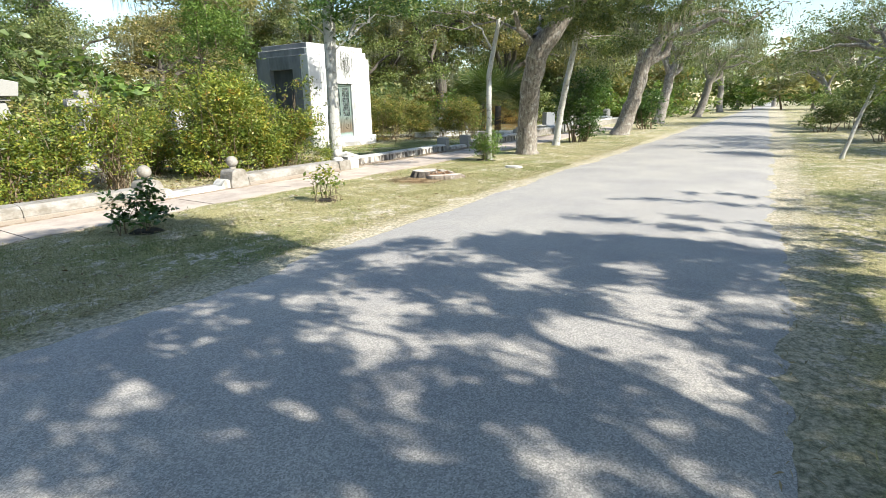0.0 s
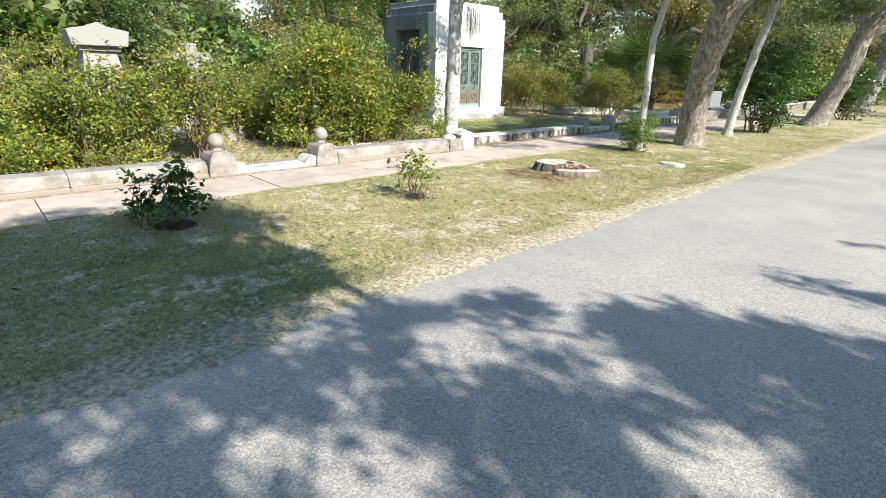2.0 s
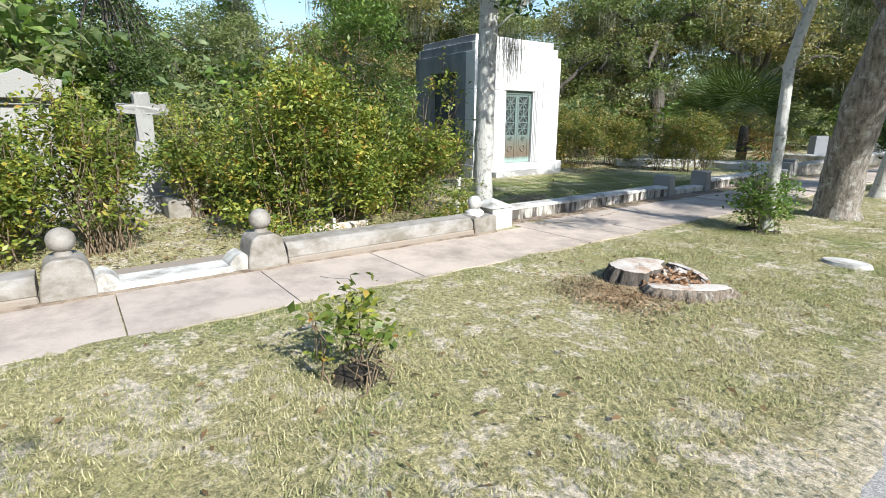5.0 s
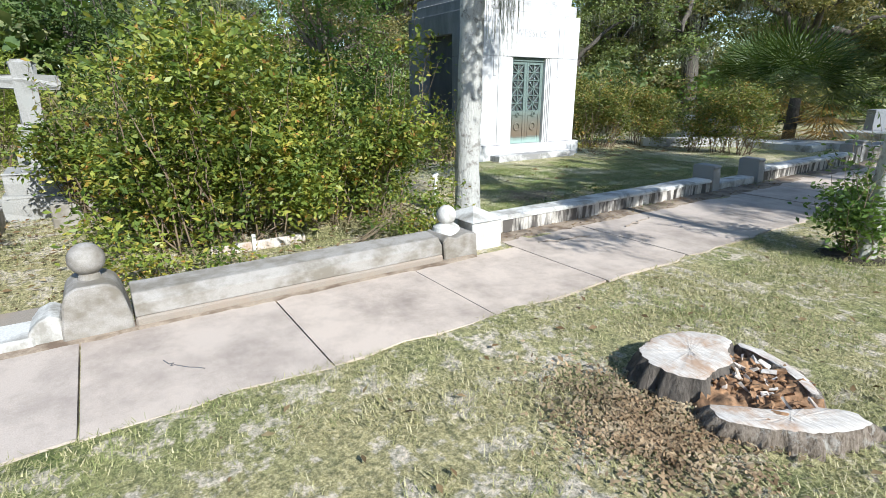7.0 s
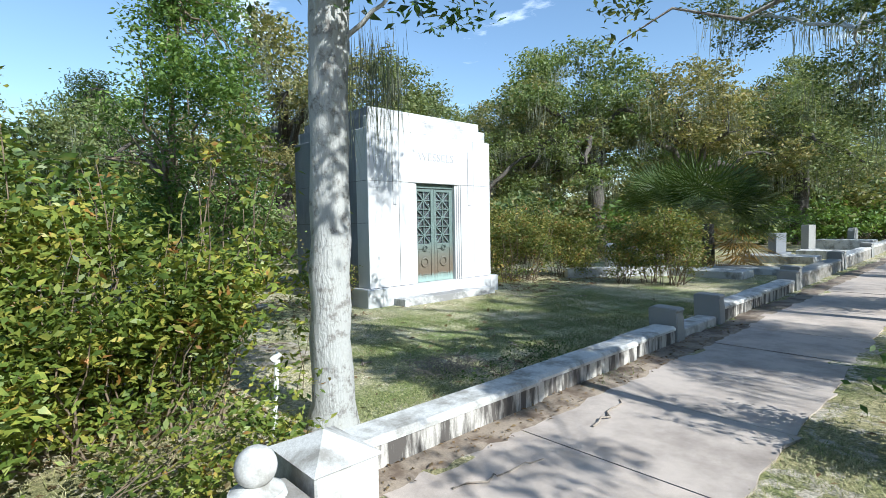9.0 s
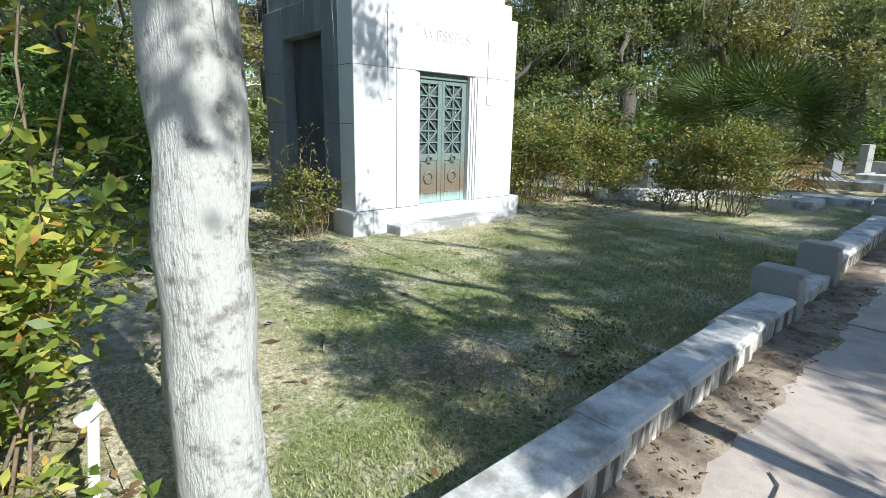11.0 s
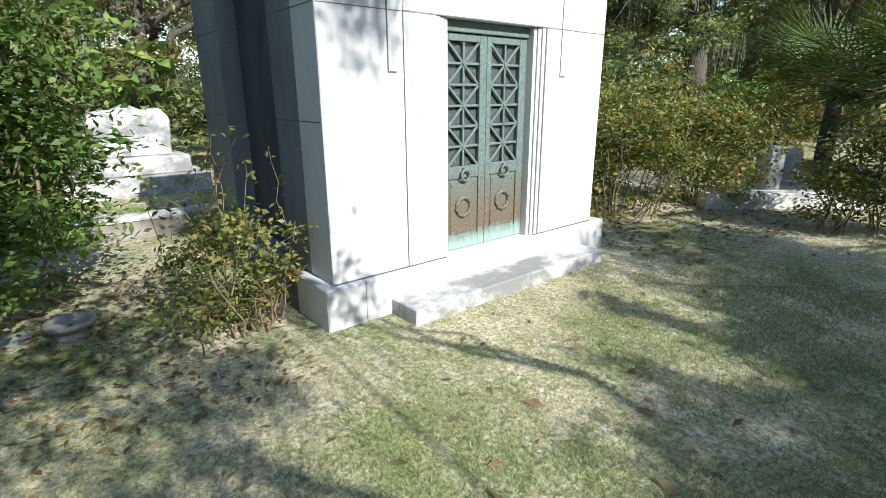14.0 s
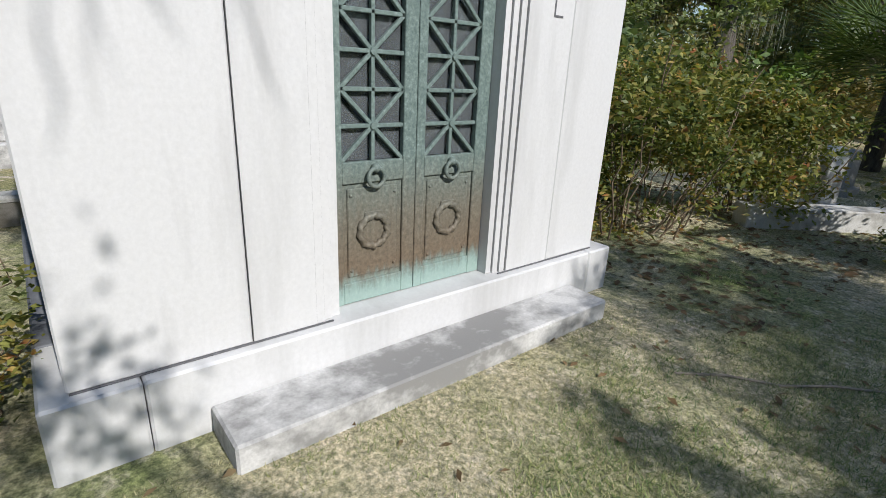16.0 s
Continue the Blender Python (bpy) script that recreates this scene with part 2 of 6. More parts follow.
m, n, l, s = material("bronze_patina")
v = coords(n, l)
vst = coords(n, l, (1, 6, 0.8))
sep = n.new("ShaderNodeSeparateXYZ")
l.new(v, sep.inputs[0])
wob = noise_at(n, l, vst, 4, 6, 0.7)
fine = noise_at(n, l, v, 45, 6, 0.7)
verd = ramp(n, l, fine, [(0.3, (0.08, 0.13, 0.122)), (0.55, (0.165, 0.235, 0.22)), (0.75, (0.32, 0.42, 0.395))])
brown = ramp(n, l, fine, [(0.3, (0.11, 0.082, 0.055)), (0.7, (0.22, 0.165, 0.11))])
mul = n.new("ShaderNodeMath")
mul.operation = "MULTIPLY_ADD"
mul.inputs[1].default_value, mul.inputs[2].default_value = 0.22, -0.11
l.new(wob, mul.inputs[0])
add = n.new("ShaderNodeMath")
add.operation = "ADD"
l.new(sep.outputs[2], add.inputs[0])
l.new(mul.outputs[0], add.inputs[1])
rng_z = n.new("ShaderNodeMapRange")
rng_z.inputs[1].default_value, rng_z.inputs[2].default_value = 0.3, 1.5
l.new(add.outputs[0], rng_z.inputs[0])
band = ramp(n, l, rng_z.outputs[0], [(0.12, (0, 0, 0)), (0.22, (1, 1, 1)), (0.45, (0.75, 0.75, 0.75)), (0.75, (0.12, 0.12, 0.12))])
pale = ramp(n, l, rng_z.outputs[0], [(0.1, (0.75, 0.75, 0.75)), (0.2, (0, 0, 0))])
c0 = blend(n, l, band, verd, brown)
c1 = blend(n, l, pale, c0, (0.36, 0.48, 0.43))
l.new(c1, s.inputs["Base Color"])
s.inputs["Roughness"].default_value = 0.62
s.inputs["Metallic"].default_value = 0.15
bump(n, l, fine, 0.4, 0.002, s)
BRONZE = m


def plain(name, col, rough=0.8, metal=0.0, noise_scale=30, var=0.3):
    m, n, l, s = material(name)
    v = coords(n, l)
    f = noise_at(n, l, v, noise_scale, 5)
    l.new(ramp(n, l, f, [(0.3, tuple(c * (1 - var) for c in col)), (0.7, tuple(min(1, c * (1 + var)) for c in col))]), s.inputs["Base Color"])
    s.inputs["Roughness"].default_value, s.inputs["Metallic"].default_value = rough, metal
    return m


SEAM = plain("dirty_joint", (0.12, 0.12, 0.125), 0.95)
# near-black colour that stands for the darkness of an unlit room
DARK_ROOM = plain("unlit_room_black", (0.05, 0.05, 0.055), 0.9)
PVC = plain("white_plastic", (0.75, 0.74, 0.7), 0.45, 0, 12, 0.06)
MULCH = plain("dark_mulch", (0.035, 0.028, 0.02), 1.0, 0, 60, 0.6)
TWIG = plain("dry_twig", (0.3, 0.25, 0.2), 0.9)
STEM = plain("shrub_stem", (0.2, 0.15, 0.1), 0.9)
CHIPS = plain("rotten_wood", (0.26, 0.15, 0.08), 1.0, 0, 25, 0.7)
DEAD_LEAF = leaf_mat("fallen_leaf", [(0, (0.09, 0.055, 0.03)), (0.5, (0.19, 0.12, 0.065)), (0.85, (0.3, 0.22, 0.13)), (1, (0.42, 0.34, 0.22))], 0.7, 0.1)
SAWDUST = leaf_mat("pale_wood_crumbs", [(0, (0.16, 0.1, 0.06)), (0.5, (0.34, 0.24, 0.16)), (1, (0.5, 0.4, 0.3))], 0.9, 0.02)
STRAW = leaf_mat("fallen_straw", [(0, (0.22, 0.17, 0.1)), (1, (0.46, 0.38, 0.26))], 0.8, 0.05)
gm, n, l, s = material("door_glass")
s.inputs["Base Color"].default_value = (0.5, 0.55, 0.58, 1)
s.inputs["Transmission Weight"].default_value, s.inputs["Roughness"].default_value = 0.85, 0.12
GLASS = gm

m, n, l, s = material("cut_wood")
v = coords(n, l)
f, streak = noise_at(n, l, v, 5, 7, 0.7), noise_at(n, l, coords(n, l, (3, 40, 10)), 3, 6, 0.7)
c0 = ramp(n, l, streak, [(0.3, (0.36, 0.32, 0.28)), (0.65, (0.66, 0.62, 0.57))])
c1 = blend(n, l, ramp(n, l, f, [(0.48, (0, 0, 0)), (0.66, (0.8, 0.8, 0.8))]), c0, (0.34, 0.2, 0.11))
l.new(c1, s.inputs["Base Color"])
s.inputs["Roughness"].default_value = 0.9
bump(n, l, f, 0.7, 0.01, s)
CUT_WOOD = m

BARK_OAK = bark_mat("oak_bark", (0.33, 0.29, 0.25), (0.1, 0.085, 0.07), (0.5, 0.49, 0.45), 0.42)
BARK_PALE = bark_mat("lichen_bark", (0.3, 0.28, 0.25), (0.17, 0.155, 0.14), (0.55, 0.545, 0.51), 0.58, 12)
STUMP_BARK = bark_mat("stump_bark", (0.3, 0.25, 0.2), (0.09, 0.065, 0.045), (0.42, 0.4, 0.36), 0.4, 20)
BARK_DARK = bark_mat("dark_bark", (0.14, 0.12, 0.1), (0.05, 0.042, 0.035), (0.3, 0.3, 0.27), 0.3)
L_HEDGE = leaf_mat("hedge_leaf", [(0, (0.055, 0.1, 0.024)), (0.34, (0.14, 0.2, 0.045)), (0.6, (0.25, 0.295, 0.06)), (0.83, (0.42, 0.385, 0.09)), (1, (0.42, 0.2, 0.07))], 0.45, 0.28)
L_AUTUMN = leaf_mat("autumn_azalea_leaf", [(0, (0.06, 0.09, 0.028)), (0.35, (0.135, 0.175, 0.05)), (0.62, (0.26, 0.265, 0.08)), (0.82, (0.4, 0.31, 0.11)), (1, (0.4, 0.17, 0.08))], 0.5, 0.3)
L_DARK = leaf_mat("dark_glossy_leaf", [(0, (0.03, 0.07, 0.022)), (0.6, (0.065, 0.13, 0.036)), (1, (0.14, 0.21, 0.06))], 0.32, 0.22)
L_OAK = leaf_mat("oak_leaf", [(0, (0.055, 0.095, 0.03)), (0.55, (0.125, 0.17, 0.06)), (0.85, (0.22, 0.245, 0.095)), (1, (0.33, 0.28, 0.13))], 0.5)
L_CEDAR = leaf_mat("cedar_needle", [(0, (0.05, 0.085, 0.025)), (0.7, (0.09, 0.14, 0.04)), (1, (0.15, 0.19, 0.07))], 0.6)
L_LIME = leaf_mat("yellow_green_leaf", [(0, (0.16, 0.2, 0.03)), (0.7, (0.27, 0.32, 0.05)), (1, (0.4, 0.42, 0.08))], 0.5)
L_PALM = leaf_mat("palm_frond", [(0, (0.04, 0.075, 0.02)), (0.7, (0.08, 0.12, 0.03)), (1, (0.13, 0.16, 0.05))], 0.4, 0.2)
L_PALM_DRY = leaf_mat("dry_palm_frond", [(0, (0.26, 0.15, 0.05)), (1, (0.48, 0.3, 0.1))], 0.6, 0.25)
L_WOOD = leaf_mat("woodland_leaf", [(0, (0.085, 0.12, 0.055)), (0.5, (0.185, 0.225, 0.105)), (0.85, (0.29, 0.305, 0.17)), (1, (0.38, 0.32, 0.2))], 0.55, 0.3, True)
L_FRESH = leaf_mat("fresh_green_leaf", [(0, (0.065, 0.125, 0.03)), (0.5, (0.14, 0.23, 0.06)), (0.85, (0.23, 0.32, 0.095)), (1, (0.33, 0.35, 0.12))], 0.5, 0.3)
MOSS = leaf_mat("grey_tree_moss", [(0, (0.15, 0.16, 0.13)), (0.6, (0.26, 0.27, 0.23)), (1, (0.38, 0.39, 0.34))], 0.9, 0.3)

# ---------- building helpers ----------
def as_mesh(name, bm, mat=None, smooth=False):
    me = bpy.data.meshes.new(name)
    bm.to_mesh(me)
    bm.free()
    if mat:
        me.materials.append(mat)
    if smooth:
        me.polygons.foreach_set("use_smooth", [True] * len(me.polygons))
    return me


def thing(name, label, category, at=(0, 0, 0), group="", kind=""):
    ob = new(name)
    ob.location = at
    return tagged(ob, label, category, group, kind)


def part(name, data, mat, parent, label="", smooth=False):
    """One mesh object under a thing or a part; a bmesh in world coordinates, or mesh data."""
    me = as_mesh(name, data, mat, smooth) if isinstance(data, bmesh.types.BMesh) else data
    ob = new(name, me)
    if not me.materials:
        me.materials.append(mat)
    if parent is not None:
        ob.parent = parent
        top = Vector((0, 0, 0))
        p = parent
        while p is not None:
            top += p.location
            p = p.parent
        ob.location = -top
    if label:
        ob["label"] = label
    return ob


def solo(name, data, mat, label, category, group="", kind="", smooth=False):
    me = as_mesh(name, data, mat, smooth) if isinstance(data, bmesh.types.BMesh) else data
    if not me.materials:
        me.materials.append(mat)
    return tagged(new(name, me), label, category, group, kind)


def box(x0, x1, y0, y1, z0, z1, bev=0.006, bm=None):
    own = bm if bm is not None else bmesh.new()
    r = bmesh.ops.create_cube(own, size=1)
    bmesh.ops.scale(own, vec=(abs(x1 - x0), abs(y1 - y0), abs(z1 - z0)), verts=r["verts"])
    bmesh.ops.translate(own, vec=((x0 + x1) / 2, (y0 + y1) / 2, (z0 + z1) / 2), verts=r["verts"])
    if bev:
        edges = {e for w in r["verts"] for e in w.link_edges}
        bmesh.ops.bevel(own, geom=list(edges), offset=bev, segments=1, affect="EDGES")
    return own


def prism(profile, axis, a, b, bev=0.0):
    """A profile (list of 2D points) drawn out along an axis from a to b: axis 'y' takes (x, z), 'x' takes (y, z), 'z' takes (x, y)."""
    bm = bmesh.new()
    at = {"y": lambda p, t: (p[0], t, p[1]), "x": lambda p, t: (t, p[0], p[1]), "z": lambda p, t: (p[0], p[1], t)}[axis]
    lo = [bm.verts.new(at(p, a)) for p in profile]
    hi = [bm.verts.new(at(p, b)) for p in profile]
    bm.faces.new(lo)
    bm.faces.new(hi)
    k = len(profile)
    for i in range(k):
        bm.faces.new((lo[i], lo[(i + 1) % k], hi[(i + 1) % k], hi[i]))
    bmesh.ops.recalc_face_normals(bm, faces=bm.faces)
    if bev:
        bmesh.ops.bevel(bm, geom=bm.edges[:], offset=bev, segments=1, affect="EDGES")
    return bm


def np_mesh(name, verts, faces, mat, smooth=False):
    """Mesh from arrays: verts (n, 3), faces (m, k)."""
    verts, faces = np.asarray(verts, np.float32), np.asarray(faces, np.int32)
    me = bpy.data.meshes.new(name)
    me.vertices.add(len(verts))
    me.vertices.foreach_set("co", verts.ravel())
    mm, k = faces.shape
    me.loops.add(mm * k)
    me.loops.foreach_set("vertex_index", faces.ravel())
    me.polygons.add(mm)
    me.polygons.foreach_set("loop_start", np.arange(0, mm * k, k, dtype=np.int32))
    if smooth:
        me.polygons.foreach_set("use_smooth", np.ones(mm, bool))
    me.update(calc_edges=True)
    me.materials.append(mat)
    return me


def unit(a):
    return a / np.maximum(np.linalg.norm(a, axis=-1, keepdims=True), 1e-9)


def leaves(rng, centres, size, width=0.48, up=1.3, jitter=0.35, droop=0.0):
    """Leaf blades at the centres: folded rhombs of two triangles, turned at random."""
    k = len(centres)
    d = unit(rng.normal(size=(k, 3)) * (1, 1, 0.6) - (0, 0, droop))
    nrm = unit(rng.normal(size=(k, 3)) + (0, 0, up))
    side = unit(np.cross(d, nrm))
    nn = np.cross(side, d)
    L = (size * (1 + jitter * rng.uniform(-1, 1, k)))[:, None]
    W = L * width
    base = centres - d * L * 0.5
    v = np.stack([base, base + d * L * 0.45 + side * W * 0.5 + nn * L * 0.08, base + d * L, base + d * L * 0.45 - side * W * 0.5 + nn * L * 0.08], 1)
    f = np.arange(k * 4).reshape(k, 4)
    return v.reshape(-1, 3), f


def in_clumps(rng, clumps, count, spread=0.12, per=24, hollow=0.45):
    """Points in tufts scattered through ellipsoids (x, y, z, rx, ry, rz), thicker towards their outsides."""
    c = np.array(clumps, float)
    vol = (c[:, 3] * c[:, 4] * c[:, 5]) ** 0.8
    tufts = max(1, count // per)
    pick = rng.choice(len(c), tufts, p=vol / vol.sum())
    d = unit(rng.normal(size=(tufts, 3)))
    r = rng.uniform(hollow ** 3, 1.0, tufts) ** (1 / 3) * rng.uniform(0.82, 1.12, tufts)
    centre = c[pick, :3] + d * r[:, None] * c[pick, 3:]
    which = np.repeat(np.arange(tufts), per)
    return centre[which] + rng.normal(size=(tufts * per, 3)) * spread * (1.15, 1.15, 0.42)


def tube(points, radii, sides=8, seed=0, rough=0.035):
    """A tapered, slightly uneven tube along points."""
    rng = np.random.default_rng(seed)
    p = np.array(points, float)
    k = len(p)
    tan = unit(np.gradient(p, axis=0))
    ref = np.array((0.3, 0.9, 0.1))
    a = unit(np.cross(tan, ref))
    b = np.cross(tan, a)
    ang = np.linspace(0, 2 * np.pi, sides, endpoint=False)
    r = np.array(radii)[:, None] * (1 + rough * rng.normal(size=(k, sides)))
    ring = p[:, None] + (np.cos(ang)[None, :, None] * a[:, None] + np.sin(ang)[None, :, None] * b[:, None]) * r[:, :, None]
    idx = np.arange(k * sides).reshape(k, sides)
    f = np.stack([idx[:-1], np.roll(idx[:-1], -1, 1), np.roll(idx[1:], -1, 1), idx[1:]], -1).reshape(-1, 4)
    return ring.reshape(-1, 3), f


def join(pieces):
    vs, fs, at = [], [], 0
    for v, f in pieces:
        vs.append(v)
        fs.append(f + at)
        at += len(v)
    return np.concatenate(vs), np.concatenate(fs)


def curve_pts(a, b, steps, rng, wob=0.1, sag=0.0):
    """A wandering line from a to b; sag > 0 bows it upwards in the middle."""
    t = np.linspace(0, 1, steps)[:, None]
    p = np.array(a) * (1 - t) + np.array(b) * t
    w = rng.normal(size=(steps, 3)) * wob * np.sin(np.pi * t)
    p = p + w
    p[:, 2] += sag * np.sin(np.pi * t[:, 0])
    return p


def moss_strands(rng, tops, length, width=0.01, per=6):
    """Hanging beards of moss: thin, tapering, slightly twisted ribbons below each top."""
    k = len(tops) * per
    top = np.repeat(np.array(tops), per, 0) + rng.normal(size=(k, 3)) * (0.22, 0.22, 0.09)
    ln = length * rng.uniform(0.35, 1.2, k)
    ang = rng.uniform(0, np.pi, k)
    side = np.stack([np.cos(ang), np.sin(ang), np.zeros(k)], 1)
    rows = []
    drift = rng.normal(size=(k, 3)) * (0.07, 0.07, 0)
    for j, w in enumerate((0.5, 1.0, 0.7, 0.1)):
        t = j / 3
        c = top + drift * t * t - np.stack([np.zeros(k), np.zeros(k), ln * t], 1) + rng.normal(size=(k, 3)) * 0.015
        hw = (width * w * rng.uniform(0.5, 1.3, k))[:, None]
        rows += [c - side * hw, c + side * hw]
    v = np.stack(rows, 1)
    base = np.arange(k)[:, None] * 8
    f = np.concatenate([base + np.array((2 * j, 2 * j + 1, 2 * j + 3, 2 * j + 2)) for j in range(3)])
    return v.reshape(-1, 3), f


def tree(name, label, base, trunk_pts, trunk_r, limbs, clumps, leaf_count, leaf_size, leaf_m, bark, seed,
         moss=0, moss_len=1.0, group="", twigs=40, spread=0.16, sides=10, leaf_width=0.45, sprays=None):
    """Trunk and limbs as tapered tubes, a crown of many leaves in uneven tufts, and hanging moss."""
    rng = np.random.default_rng(seed)
    b = np.array(base, float)
    t = thing(name, label, "tree", tuple(base), group)
    tp = np.array(trunk_pts, float)
    steps = np.linspace(0, len(tp) - 1, 5 * (len(tp) - 1) + 1)
    line = np.stack([np.interp(steps, np.arange(len(tp)), tp[:, i]) for i in range(3)], 1)
    line[1:-1] += rng.normal(size=(len(line) - 2, 3)) * trunk_r[0] * 0.03
    rad = np.interp(steps, np.arange(len(tp)), trunk_r)
    rad[0] *= 1.35
    pieces = [tube(line, rad, sides, seed)]
    for (a, e, r0, r1, sag) in limbs:
        pts = curve_pts(a, e, 7, rng, 0.08 * np.linalg.norm(np.array(e) - np.array(a)) / 2, sag)
        pieces.append(tube(pts, np.linspace(r0, r1, 7), 7, seed + 1))
    cl = np.array(clumps, float)
    ends = [np.array(x[1]) for x in limbs] + [tp[-1]]
    for i in range(twigs):
        c = cl[rng.integers(len(cl))]
        e = c[:3] + unit(rng.normal(size=3)) * c[3:] * 0.8
        s0 = min(ends, key=lambda q: np.linalg.norm(q - e))
        pts = curve_pts(s0, e, 5, rng, 0.12, 0.1)
        pieces.append(tube(pts, np.linspace(0.035, 0.008, 5), 4, seed + i))
    v, f = join(pieces)
    part("trunk", np_mesh("trunk", v - b, f, bark, True), bark, t).location = (0, 0, 0)
    pts = in_clumps(rng, clumps, leaf_count, spread)
    v, f = leaves(rng, pts, leaf_size, leaf_width)
    part("crown", np_mesh("crown", v - b, f, leaf_m), leaf_m, t).location = (0, 0, 0)
    if sprays:
        fine, fine_count, fine_size = sprays
        v, f = leaves(rng, in_clumps(rng, fine, fine_count, 0.07, 12, 0.1), fine_size, leaf_width)
        part("leaf_sprays", np_mesh("leaf_sprays", v - b, f, leaf_m), leaf_m, t).location = (0, 0, 0)
    if moss:
        tops = in_clumps(rng, clumps, moss, 0.1, 3, 0.2)
        tops[:, 2] -= 0.2
        v, f = moss_strands(rng, tops, moss_len)
        part("hanging_moss", np_mesh("hanging_moss", v - b, f, MOSS), MOSS, t, "grey beards of hanging moss").location = (0, 0, 0)
    return t


def bush(name, label, base, clumps, leaf_count, leaf_size, leaf_m, seed, stems=14, stem_r=0.012, spread=0.1, per=20, category="bush", group="", leaf_width=0.45, hollow=0.45, stem_mat=None, shoots=0):
    rng = np.random.default_rng(seed)
    b = np.array(base, float)
    t = thing(name, label, category, tuple(base), group)
    cl = np.array(clumps, float)
    pieces = []
    for i in range(stems):
        c = cl[rng.integers(len(cl))]
        e = c[:3] + unit(rng.normal(size=3) + (0, 0, 0.7)) * c[3:] * 0.9
        foot = np.array((c[0] * 0.6 + b[0] * 0.4 + rng.normal() * 0.08, c[1] * 0.6 + b[1] * 0.4 + rng.normal() * 0.08, b[2] - 0.02))
        pieces.append(tube(curve_pts(foot, e, 6, rng, 0.06), np.linspace(stem_r, stem_r * 0.35, 6), 5, seed + i))
    pts = [in_clumps(rng, clumps, leaf_count, spread, per, hollow)]
    for i in range(shoots):
        c = cl[rng.integers(len(cl))]
        foot = c[:3] + (rng.normal() * 0.1, rng.normal() * 0.1, c[5] * 0.3)
        line = curve_pts(foot, foot + (rng.normal() * 0.16, rng.normal() * 0.16, rng.uniform(0.35, 0.75)), 6, rng, 0.03)
        pieces.append(tube(line, np.linspace(stem_r * 0.5, 0.002, 6), 4, seed + i))
        pts.append(line[rng.integers(1, 6, 16)] + rng.normal(size=(16, 3)) * 0.035)
    v, f = join(pieces)
    sm = stem_mat or STEM
    part("branching", np_mesh("branching", v - b, f, sm, True), sm, t).location = (0, 0, 0)
    v, f = leaves(rng, np.concatenate(pts), leaf_size, leaf_width)
    part("foliage", np_mesh("foliage", v - b, f, leaf_m), leaf_m, t).location = (0, 0, 0)
    return t


# ---------- ground, road, walk ----------
def axis_steps(lo, hi, step, far):
    mid = np.arange(lo, hi + step / 2, step)
    out = [d for d in np.geomspace(step, far, 26)]
    return np.concatenate([[lo - d for d in reversed(out)], mid, [hi + d for d in out]])


gx, gy = axis_steps(-17.0, 3.0, 0.2, 1500), axis_steps(-2.0, 24.0, 0.2, 1500)
X, Y = np.meshgrid(gx, gy)
rngg = np.random.default_rng(4)
Z = 0.012 * np.sin(X * 2.1 + 1.3 * np.sin(Y * 1.1)) * np.sin(Y * 1.7 + np.sin(X * 0.9)) + rngg.normal(size=X.shape) * 0.004
Z = np.where((np.abs(X + 7) < 14) & (np.abs(Y - 10) < 18), Z, 0) - 0.012
Z -= 0.012 * np.clip((X + 4.25) / 0.4, 0, 1) * np.clip((0.6 - X) / 0.4, 0, 1)
under_walk = X + 0.012 * np.clip(Y - 10, 0, 25)
Z -= 0.03 * ((under_walk > -9.0) & (under_walk < -7.95) & (Y > -12) & (Y < 34))
vid = np.arange(X.size).reshape(X.shape)
fc = np.stack([vid[:-1, :-1], vid[:-1, 1:], vid[1:, 1:], vid[1:, :-1]], -1).reshape(-1, 4)
solo("ground", np_mesh("ground", np.stack([X, Y, Z], -1).reshape(-1, 3), fc, SOIL, True), SOIL, "patchy dry lawn and sandy soil", "ground", kind="structure")

ys = np.concatenate([np.arange(-40, 30, 0.12), np.arange(30, 260, 2.0)])
rr = np.random.default_rng(8)
left = -4.17 + 0.05 * np.sin(ys * 0.9) + 0.035 * np.sin(ys * 2.7 + 1) + rr.normal(size=len(ys)) * 0.015
right = 0.36 - 0.018 * np.clip(ys, 0, 90) + 0.04 * np.sin(ys * 1.1 + 2) + rr.normal(size=len(ys)) * 0.015
cols = np.linspace(0, 1, 9)
P = np.stack([np.stack([left * (1 - c) + right * c, ys, np.full_like(ys, 0.012 + 0.02 * math.sin(math.pi * c) - (0.04 if c in (0, 1) else 0))], -1) for c in cols], 1)
vid = np.arange(len(ys) * 9).reshape(len(ys), 9)
fc = np.stack([vid[:-1, :-1], vid[:-1, 1:], vid[1:, 1:], vid[1:, :-1]], -1).reshape(-1, 4)
solo("road", np_mesh("road", P.reshape(-1, 3), fc, ASPHALT, True), ASPHALT, "worn light grey asphalt lane", "road", kind="structure")


